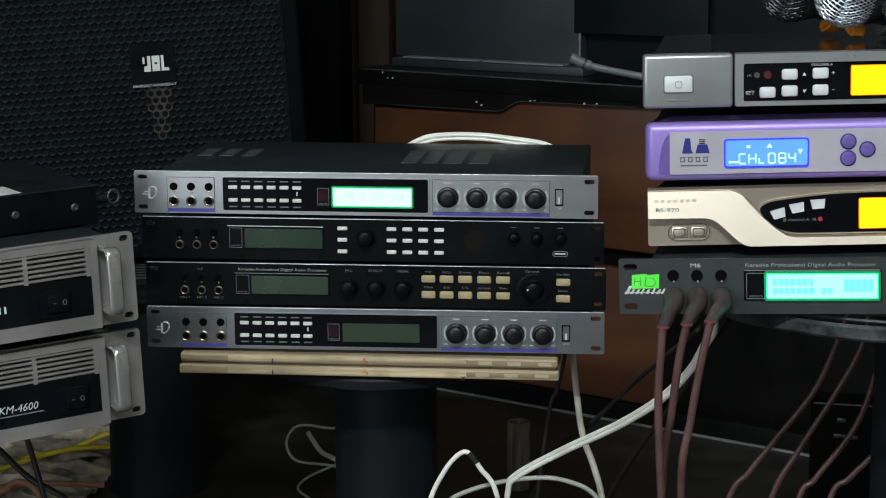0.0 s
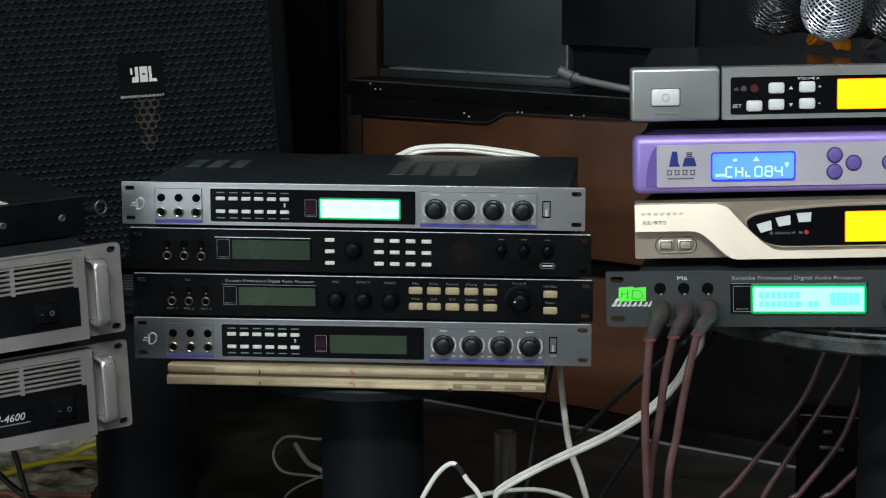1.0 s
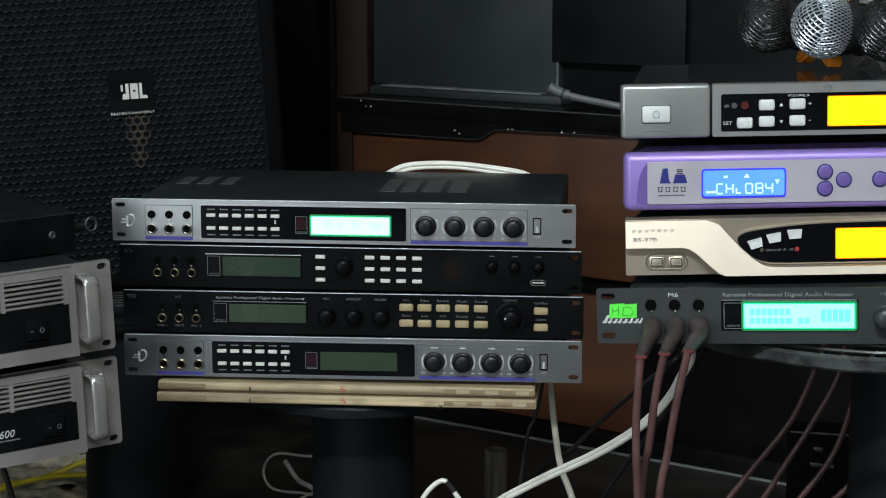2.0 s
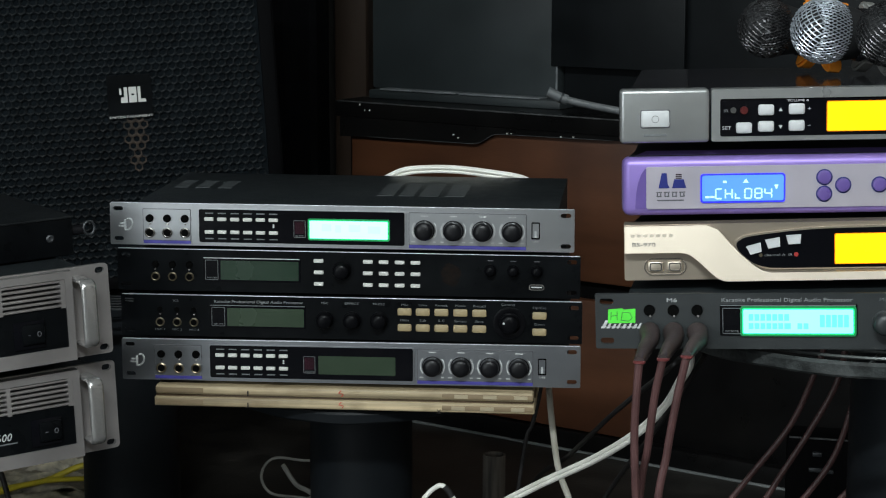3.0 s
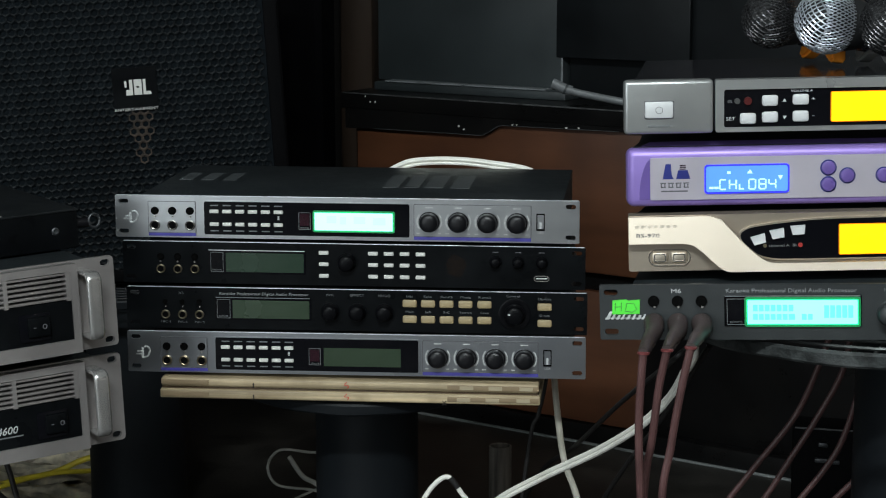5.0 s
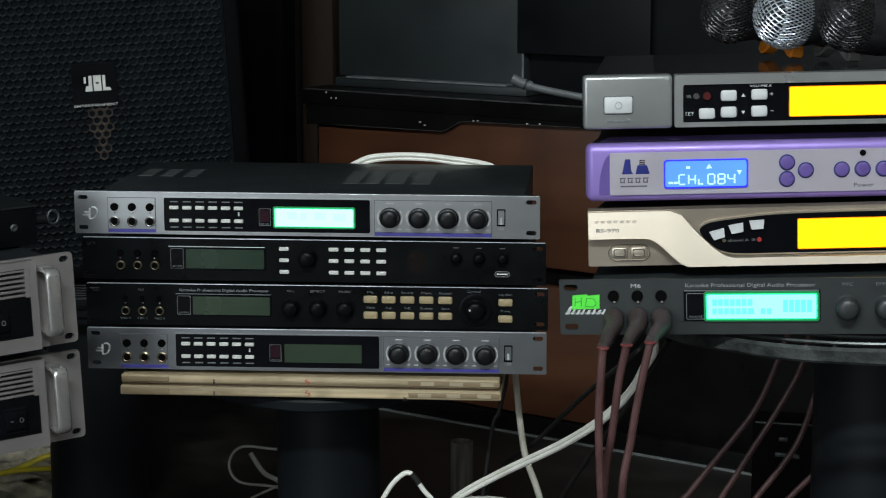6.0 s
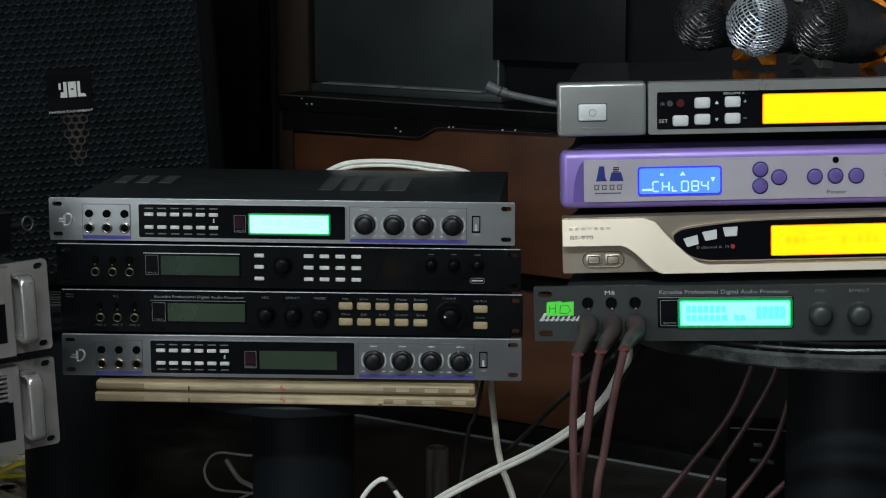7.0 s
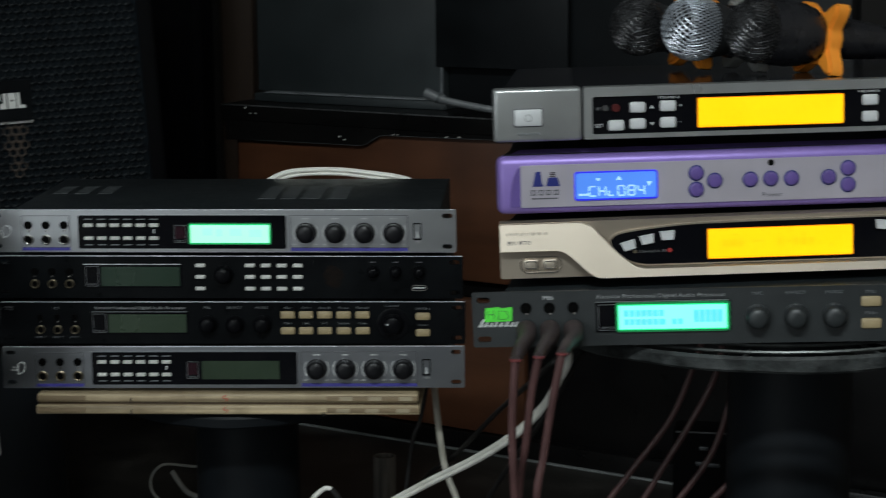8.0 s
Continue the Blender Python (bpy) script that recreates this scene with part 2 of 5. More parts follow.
def writing(text, x, z, size, width, material, parent, y=-0.0004, align="CENTER", shear=0.0, name="printed_text"):
    """Letters on a front face, their middle at x and foot at z; width fits the line to a length."""
    cu = bpy.data.curves.new("text", "FONT")
    cu.body, cu.size, cu.align_x, cu.extrude, cu.shear, cu.resolution_u = text, size, align, 0.00012, shear, 2
    tmp = bpy.data.objects.new("text", cu)
    scene.collection.objects.link(tmp)
    me = bpy.data.meshes.new_from_object(tmp.evaluated_get(bpy.context.evaluated_depsgraph_get()))
    w = max(v.co.x for v in me.vertices) - min(v.co.x for v in me.vertices)
    bpy.data.objects.remove(tmp)
    bpy.data.curves.remove(cu)
    me.materials.clear()
    me.materials.append(material)
    me.name = name
    me.transform(pose(0, 0, 0, 90) @ Matrix.Diagonal((width / w if width else 1, 1, 1, 1)))
    ob = new(name, me)
    ob.parent = parent
    ob.matrix_basis = T(x, y, z)
    return ob


def bars(spots, material, parent, y=-0.0003, name="printed_mark"):
    """Unreadable print, as small flat bars: (x, z, width, height)."""
    for x, z, w, h in spots:
        part(name, box(B(), x - w / 2, x + w / 2, y - 0.0001, 0.0002, z - h / 2, z + h / 2), material, parent)

# ---- rack units ----
W = 0.4826


def rack_shell(name, m, face, label, group, depth=0.243, h=0.044, case=CASE, vents=True):
    """A one-unit rack box: an eared faceplate with four slots, and the case behind it."""
    u = thing(name, m, label, "audio processor", group)
    slots = [pill(sx * 0.2325, z, 0.0105, 0.0046) for sx in (-1, 1) for z in (0.0062, h - 0.0062)]
    part("faceplate", plate(B(), rounded(-W / 2, W / 2, 0, h, 0.0012, 2), 0, 0.003, slots), face, u)
    if depth > 0.2:
        # Bare top edge, coloured pale so it carries its own glint.
        part("plate_edge", box(B(), -W / 2 + 0.001, W / 2 - 0.001, -0.0001, 0.0032, h - 0.0004, h + 0.0003, 0.0003), EDGE, u)
    part("case", box(B(), -0.217, 0.2245, 0.0031, depth, 0.0012, h - 0.001, 0.0012), case, u)
    if vents:
        # Lighter rectangles on the lid at the vents.
        for x, w in ((-0.203, 0.015), (-0.179, 0.015), (-0.154, 0.015), (0.028, 0.017), (0.051, 0.016), (0.073, 0.020), (0.101, 0.020)):
            y0 = 0.123 if x < 0 else 0.084
            dy = 0.054 if x < 0 else 0.093
            part("vent_patch", box(B(), x, x + w, y0, y0 + dy, h - 0.0012, h - 0.0006), CASE_LIGHT, u)
    for sx in (-1, 1):
        for y in (0.03, depth - 0.03):
            part("rubber_foot", cyl(B(), sx * 0.19, y, -0.0012, 0.007, 0.0048, "z", 12), KNOB, u)
    return u


def socket(x, z, r, ring, parent, y=0.0):
    s = part("socket", lathe(B(), [(r, -0.001), (r, 0.0016), (r * 0.82, 0.0022), (r * 0.62, 0.0016), (r * 0.6, -0.001)], x, y, z, "y", 20), ring, parent)
    part("socket_hole", cyl(B(), x, y - 0.0019, z, r * 0.66, 0.0007, "y", 16), HOLE, s)
    return s


def knob(x, z, r, parent, y=0.0, length=0.012, material=KNOB, mark=True):
    k = part("knob", lathe(B(), [(r * 1.05, -0.0005), (r * 1.05, 0.002), (r * 0.96, 0.0026), (r * 0.93, length - 0.0028), (r * 0.88, length - 0.0012), (r * 0.76, length - 0.0002), (r * 0.5, length + 0.0006), (r * 0.2, length + 0.0009)], x, y, z, "y", 32), material, parent)
    if mark:
        part("pointer", box(B(), x - r * 0.72, x - r * 0.45, y - length - 0.0003, y - length + 0.001, z + r * 0.35, z + r * 0.5), PRINT_DIM, k)
    return k


def key_grid(spots, w, h, material, parent, y=0.0, proud=0.0022, name="key"):
    """Push keys that share one rounded mesh."""
    first = None
    for x, z in spots:
        if first is None:
            first = part(name, box(B(), -w / 2, w / 2, -proud, 0.001, -h / 2, h / 2, min(w, h) * 0.22), material, parent, m=T(x, y, z))
        else:
            share(first, T(x, y, z), parent)


def frame_line(x0, x1, z0, z1, t, material, parent, name="printed_frame", y=-0.0004):
    part(name, plate(B(), rounded(x0, x1, z0, z1, 0.0008, 2), y, 0.0001, [rounded(x0 + t, x1 - t, z0 + t, z1 - t, 0.0006, 2)]), material, parent)


def lit_display(x0, x1, z0, z1, face, rim, parent, y, edge=0.0016):
    d = part("display", plate(B(), rounded(x0, x1, z0, z1, 0.001, 2), y, y + 0.0008), rim, parent, "brightly lit display")
    part("lit_area", plate(B(), rounded(x0 + edge, x1 - edge, z0 + edge, z1 - edge, 0.0008, 2), y - 0.0003, y + 0.0001), face, d)
    if rim is LCD_RIM:
        # Faintly glowing ring that stands in for the bloom around the display.
        part("backlight_edge", plate(B(), rounded(x0 - 0.0016, x1 + 0.0016, z0 - 0.0016, z1 + 0.0016, 0.002, 3), y + 0.0003, y + 0.0012), LCD_HALO, d)
    return d


def silver_processor(m, face, lit, label):
    u = rack_shell("audio_processor", m, face, label, "rack processors on the board")
    # socket panel
    part("socket_panel", plate(B(), rounded(-0.206, -0.156, 0.0052, 0.038, 0.001, 2), -0.0008, 0.0002), face, u)
    part("violet_strip", box(B(), -0.206, -0.156, -0.0009, 0.0002, 0.0018, 0.0050), PURPLE_STRIP, u)
    frame_line(-0.2062, -0.1558, 0.005, 0.0382, 0.0005, PRINT_DARK, u, y=-0.0011)
    for x in (-0.1990, -0.1805, -0.1618):
        socket(x, 0.0282, 0.0041, HOLE, u, -0.0008)
        # Chrome dot in place of the glint below each upper hole.
        part("indicator_lamp", cyl(B(), x + 0.0004, -0.0014, 0.0222, 0.0010, 0.0018, "y", 10), CHROME, u)
        socket(x, 0.0132, 0.0054, CHROME if lit else BRASS, u, -0.0008)
    # display window
    part("window_frame", plate(B(), rounded(-0.1488, 0.0690, 0.0022, 0.0395, 0.0022, 3), -0.0012, 0.0002), face, u)
    w = part("window", plate(B(), rounded(-0.1468, 0.0675, 0.0040, 0.0385, 0.0018, 3), -0.0016, -0.0010), WINDOW, u)
    xs = [-0.1360 + 0.01348 * k for k in range(6)]
    key_grid([(x, z) for z in (0.0284, 0.0150) for x in xs], 0.0096, 0.0037, KEY_WHITE, u, -0.0016)
    bars([(x, 0.0345, 0.0085, 0.0012) for x in xs] + [(x, 0.0080, 0.0085, 0.0012) for x in xs], PRINT_DIM, u, -0.0018)
    bars([(xs[-1], 0.0228, 0.0016, 0.0026), (xs[-1], 0.0206, 0.0018, 0.0010)], PRINT, u, -0.0018)
    frame_line(-0.0476, -0.0352, 0.0105, 0.0285, 0.0005, PRINT_DIM, u, y=-0.0018)
    part("sensor_lens", box(B(), -0.0464, -0.0364, -0.0020, -0.0012, 0.0145, 0.0272), RED_LENS, u)
    writing("REMOTE", -0.0414, 0.0116, 0.0022, 0.0085, PRINT_DIM, u, -0.0019)
    if lit:
        d = lit_display(-0.0312, 0.0508, 0.0098, 0.0292, LCD_GREEN, LCD_RIM, u, -0.0026, 0.0006)
        for x, z, w in ((-0.0180, 0.0215, 0.010), (-0.0040, 0.0205, 0.006), (0.0100, 0.0212, 0.012), (0.0300, 0.0200, 0.013)):
            part("display_text", box(B(), x, x + w, -0.0032, -0.0026, z - 0.0035, z + 0.0040), LCD_GREEN_TEXT, d)
    else:
        part("display", plate(B(), rounded(-0.0318, 0.0492, 0.0096, 0.0292, 0.0006, 2), -0.0019, -0.0012), LCD_OFF, u, "switched-off green display")
    # volume panel
    part("volume_panel", plate(B(), rounded(0.0720, 0.1922, 0.0052, 0.0385, 0.001, 2), -0.0008, 0.0002), face, u)
    frame_line(0.0718, 0.1924, 0.0050, 0.0387, 0.0005, PRINT_DARK, u, y=-0.0011)
    part("violet_strip", box(B(), 0.0720, 0.1922, -0.0009, 0.0002, 0.0016, 0.0050), PURPLE_STRIP, u)
    for x in (0.0878, 0.1176, 0.1476, 0.1778):
        knob(x, 0.0205, 0.0102, u, -0.0008, mark=False)
        for a0 in (-38, 142):
            pts = [(x + r * math.cos(radians(a)), 0.0205 + r * math.sin(radians(a))) for r, order in ((0.0132, 1), (0.0120, -1)) for a in [a0 + 76 * k / 10 for k in range(11)][::order]]
            part("scale_arc", plate(B(), pts, -0.0011, -0.0006), PRINT, u)
        bars([(x, 0.0352, 0.0075, 0.0011), (x - 0.0115, 0.0085, 0.004, 0.0010), (x + 0.0105, 0.0085, 0.003, 0.0010)], PRINT, u, -0.0010)
    part("usb_port", plate(B(), rounded(0.1975, 0.2061, 0.0130, 0.0305, 0.0006, 2), -0.0008, 0.0004, [rounded(0.1985, 0.2051, 0.0145, 0.0293, 0.0003, 2)]), HOLE, u)
    part("usb_tongue", box(B(), 0.2007, 0.2029, -0.0009, 0.001, 0.0150, 0.0215), KEY_GREY, u)
    writing("USB", 0.2018, 0.0095, 0.0030, 0.006, PRINT, u)
    # worn maker's mark: a slanted ring on the ear
    ink = PRINT if not lit else PRINT_MARK
    ring = [(-0.2228 + 0.0050 * math.cos(radians(a)) + 0.0014 * math.sin(radians(a)), 0.0212 + 0.0060 * math.sin(radians(a))) for a in range(-110, 111, 20)]
    part("maker_mark", sweep(B(), [(x, -0.0002, z) for x, z in ring], 0.0010, 6, 3), ink, u)
    part("maker_mark", box(B(), -0.2262, -0.2242, -0.0007, 0.0001, 0.0160, 0.0262), ink, u)
    for z, x0 in ((0.0222, -0.2310), (0.0192, -0.2325)):
        part("maker_mark", box(B(), x0, -0.2240, -0.0006, 0.0001, z - 0.0007, z + 0.0007), ink, u)
    return u


def black_processor(m):
    u = rack_shell("audio_processor", m, BLACK_FACE, "black rack audio processor with small white keys and dark display", "rack processors on the board", vents=False)
    for x in (-0.201, -0.183, -0.165):
        socket(x, 0.0280, 0.0036, HOLE, u)
        # Small chrome dot put in as the socket's glint.
        part("indicator_lamp", cyl(B(), x, -0.0006, 0.0228, 0.0011, 0.0016, "y", 10), CHROME, u)
        socket(x, 0.0150, 0.0047, BRASS, u)
    part("window", plate(B(), rounded(-0.1500, -0.0480, 0.0110, 0.0362, 0.0008, 2), -0.0009, 0.0002), WINDOW, u)
    part("window_edge", box(B(), -0.1500, -0.0490, -0.0014, -0.0005, 0.0352, 0.0360), PRINT, u)
    frame_line(-0.1480, -0.1345, 0.0125, 0.0335, 0.0004, PRINT_DIM, u, y=-0.0012)
    writing("REMOTE", -0.1412, 0.0140, 0.0022, 0.0095, PRINT_DIM, u, -0.0012)
    part("display", plate(B(), rounded(-0.1318, -0.0500, 0.0128, 0.0330, 0.0006, 2), -0.0013, -0.0004), LCD_OFF_DARK, u, "switched-off green display")
    key_grid([(-0.029, z) for z in (0.0345, 0.0225, 0.0103)], 0.0102, 0.0039, KEY_WHITE, u)
    key_grid([(x, z) for z in (0.0345, 0.0225, 0.0103) for x in (0.0224, 0.0388, 0.0553, 0.0718)], 0.0102, 0.0039, KEY_WHITE, u)
    knob(-0.0050, 0.0250, 0.0092, u, material=DARK_KNOB, mark=False)
    for x in (0.1490, 0.1724, 0.1966):
        knob(x, 0.0280, 0.0058, u, length=0.009, material=DARK_KNOB, mark=False)
    part("usb_port", plate(B(), pill(0.1966, 0.0112, 0.0160, 0.0062), -0.0008, 0.0004, [pill(0.1966, 0.0112, 0.0140, 0.0044)]), CHROME, u)
    part("usb_tongue", box(B(), 0.1908, 0.2024, -0.0007, 0.001, 0.0106, 0.0118), PRINT, u)
    # faint brown emblem
    part("emblem", plate(B(), [(0.1085 + (0.0100 + 0.0005 * math.sin(3 * a) + 0.0004 * math.sin(7 * a)) * math.cos(a), 0.0225 + (0.0118 + 0.0012 * math.sin(4 * a)) * math.sin(a)) for a in [2 * math.pi * k / 40 for k in range(40)]], -0.0003, 0.0001), EMBLEM, u, "worn brown emblem")
    bars([(x, z, 0.006, 0.0008) for x in (0.149, 0.1724, 0.1966) for z in (0.038,)], PRINT_DARK, u)
    return u


def karaoke_processor(m, face, label, lit=False, group="rack processors on the board"):
    """A one-unit processor with a worded strip, three knobs and ten cream keys."""
    u = rack_shell("audio_processor", m, face, label, group, 0.15 if lit else 0.243, 0.0428 if lit else 0.044, vents=False)
    for k, x in enumerate((-0.200, -0.182, -0.164)):
        part("socket_nut" if lit else "indicator_hole", cyl(B(), x, -0.0008, 0.0300 if lit else 0.0285, 0.0043 if lit else 0.0028, 0.002, "y", 18), HOLE, u)
        # Chrome dot added for the highlight at the foot of the hole.
        part("indicator_lamp", cyl(B(), x + 0.0008, -0.0014, 0.0258 if lit else 0.0238, 0.0009, 0.0022, "y", 10), CHROME, u)
        if not lit:
            socket(x, 0.0150, 0.0047, BRASS, u)
            writing("MIC %d" % (k + 1), x, 0.0060, 0.0030, 0.0100, PRINT_DIM, u)
    if lit:
        writing("M6", -0.1830, 0.0362, 0.0046, 0.0076, PRINT, u)
    else:
        writing("X5", -0.1830, 0.0365, 0.0036, 0.0062, PRINT_DIM, u)
    writing("Karaoke Professional Digital Audio Processor", -0.0975 if lit else -0.0955, 0.0365, 0.0042, 0.0965 if lit else 0.0940, PRINT_MID, u)
    part("window", plate(B(), rounded(-0.1470, -0.0455, 0.0105, 0.0345, 0.0008, 2), -0.0009, 0.0002), WINDOW, u)
    part("window_edge", box(B(), -0.1465, -0.0465, -0.0014, -0.0005, 0.0335, 0.0342), PRINT_DIM, u)
    frame_line(-0.1450, -0.1310, 0.0118, 0.0318, 0.0004, PRINT_DIM, u, y=-0.0012)
    writing("REMOTE", -0.1380, 0.0132, 0.0022, 0.0095, PRINT_DIM, u, -0.0012)
    if lit:
        d = lit_display(-0.1302, -0.0478, 0.0120, 0.0316, LCD_AQUA, LCD_RIM, u, -0.0024, 0.0008)
        for k in range(7):
            part("display_text", box(B(), -0.1255 + 0.0044 * k, -0.1220 + 0.0044 * k, -0.0030, -0.0024, 0.0225, 0.0275), LCD_AQUA_TEXT, d)
            part("display_text", box(B(), -0.1255 + 0.0044 * k, -0.1220 + 0.0044 * k, -0.0030, -0.0024, 0.0160, 0.0205), LCD_AQUA_TEXT, d)
        for x in (-0.0980, -0.0895, -0.0850):
            part("display_text", box(B(), x, x + 0.0036, -0.0030, -0.0024, 0.0160, 0.0205), LCD_AQUA_TEXT, d)
        for k in range(5):
            part("display_text", box(B(), -0.0730 + 0.0044 * k, -0.0694 + 0.0044 * k, -0.0030, -0.0024, 0.0175, 0.0270), LCD_AQUA_TEXT, d)
    else:
        part("display", plate(B(), rounded(-0.1285, -0.0475, 0.0120, 0.0312, 0.0006, 2), -0.0013, -0.0004), LCD_OFF, u, "switched-off green display")
    for x, word in ((-0.0257, "MIC"), (0.0027, "EFFECT"), (0.0310, "MUSIC")):
        knob(x, 0.0205, 0.0088, u, material=GREY_FACE if lit else DARK_KNOB, mark=False)
        writing(word, x, 0.0370, 0.0034, 0.0025 * len(word), PRINT_DIM, u)
    xs = (0.0577, 0.0767, 0.0960, 0.1157, 0.1353)
    key_grid([(x, z) for z in (0.0305, 0.0138) for x in xs], 0.0148, 0.0080, KEY_CREAM, u)
    for x, a, b in zip(xs, ("Mic", "Echo", "Reverb", "Music", "Recall"), ("Main", "Sub", "S-C", "System", "Save")):
        writing(a, x, 0.0368, 0.0034, 0.0019 * len(a) + 0.001, PRINT_DIM, u)
        writing(b, x, 0.0206, 0.0034, 0.0019 * len(b) + 0.001, PRINT_DIM, u)
    part("control_dish", lathe(B(), [(0.0170, -0.0002), (0.0170, 0.0010), (0.0150, 0.0016), (0.0120, 0.0008)], 0.1666, 0, 0.0205, "y", 32), DARK_KNOB, u)
    knob(0.1666, 0.0205, 0.0105, u, -0.0008, 0.010, DARK_KNOB, mark=False)
    # White dot painted as the highlight on the control knob.
    part("pointer", cyl(B(), 0.1612, -0.0112, 0.0225, 0.0011, 0.001, "y", 8), PRINT, u)
    writing("Control", 0.1650, 0.0388, 0.0034, 0.0140, PRINT_DIM, u)
    key_grid([(0.1974, 0.0290), (0.1974, 0.0118)], 0.0148, 0.0080, KEY_CREAM, u)
    writing("Up/Esc", 0.1974, 0.0362, 0.0034, 0.0140, PRINT_DIM, u)
    writing("Down", 0.1974, 0.0188, 0.0034, 0.0100, PRINT_DIM, u)
    return u


PRINT_MARK = mat("rubbed_silver_print", (0.50, 0.52, 0.53), 0.5, 0.2, 0.3, 120)
EMBLEM = mat("faded_brown_emblem", (0.0075, 0.0045, 0.0032), 0.6, 0.0, 0.7, 260, stain=(0.0034, 0.0038, 0.0044), stain_scale=240, spec=0.1)

silver_processor(pose(0, 0, 0.4820), SILVER, True, "silver rack audio processor with a bright green display")
black_processor(pose(0.0064, 0.003, 0.4334, 0, 0.1, 0.6))
karaoke_processor(pose(0.0088, 0.005, 0.3850, 0, 0, 0.8), BLACK_FACE, "black rack karaoke processor with cream keys and three knobs")
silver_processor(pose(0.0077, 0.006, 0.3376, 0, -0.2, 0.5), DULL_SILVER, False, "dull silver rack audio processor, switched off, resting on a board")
karaoke_processor(pose(0.5152, -0.508, 0.5032, 0, -2.3, -5.0), GREY_FACE, "charcoal rack karaoke processor with lit aqua display on a stool", True, "receivers stacked on the stool")

# ---- receivers on the stool ----


def receiver_box(m, w, h, depth, case, label, inset=0.028):
    u = thing("wireless_receiver", m, label, "wireless receiver", "receivers stacked on the stool")
    # a sheet-steel case that draws in towards the back
    shell = B()
    ring = [[shell.verts.new((sx * q, y, z)) for sx, z in ((-1, 0.002), (1, 0.002), (1, h - 0.001), (-1, h - 0.001))] for q, y in ((w / 2 - 0.005, 0.010), (w / 2 - 0.012, 0.045), (w / 2 - inset, depth))]
    for p, q in zip(ring, ring[1:]):
        for k in range(4):
            shell.faces.new((p[k], p[(k + 1) % 4], q[(k + 1) % 4], q[k]))
    shell.faces.new(ring[0][::-1])
    shell.faces.new(ring[-1])
    part("case", shell, case, u)
    for sx in (-1, 1):
        for y in (0.03, depth - 0.03):
            part("rubber_foot", cyl(B(), sx * (w / 2 - 0.03), y, 0.0000, 0.008, 0.005, "z", 14), KNOB, u)
    return u


def amber_display(x0, x1, z0, z1, parent, y, text=True):
    d = lit_display(x0, x1, z0, z1, LCD_AMBER, LCD_AMBER_RIM, parent, y, 0.0007)
    if text:
        for k, (x, z, w, h) in enumerate(((-0.041, 0.5, 0.004, 0.25), (-0.035, 0.5, 0.004, 0.25), (-0.029, 0.5, 0.004, 0.25), (-0.018, 0.55, 0.008, 0.08), (0.001, 0.5, 0.0035, 0.25), (0.008, 0.5, 0.0035, 0.06),
                                          (0.013, 0.5, 0.0035, 0.25), (0.019, 0.5, 0.0035, 0.25), (0.025, 0.5, 0.0035, 0.25), (0.008, 0.85, 0.006, 0.06), (0.018, 0.72, 0.005, 0.06), (-0.033, 0.78, 0.005, 0.06))):
            zc, dz = z0 + (z1 - z0) * z, (z1 - z0) * h / 2
            part("display_text", box(B(), x, x + w, y - 0.0005, y - 0.0002, zc - dz, zc + dz), LCD_AMBER_TEXT, d)
    return d


LCD_AMBER_RIM = mat("amber_backlight_rim", (0.6, 0.2, 0.0), 0.4, emit=0.8, ecol=(1.0, 0.25, 0.0))
GLOSS_CASE = mat("glossy_black_lid", (0.0045, 0.005, 0.0085), 0.16, 0.0, 0.15, 40, stain=(0.008, 0.0085, 0.012), stain_scale=16, coat=0.25, spec=0.4)
RECEIVER_SILVER = mat("receiver_silver_paint", (0.38, 0.39, 0.39), 0.30, 0.6, 0.06, 20, 0.1, 1200, stain=(0.33, 0.34, 0.34), stain_scale=14, coat=0.3)


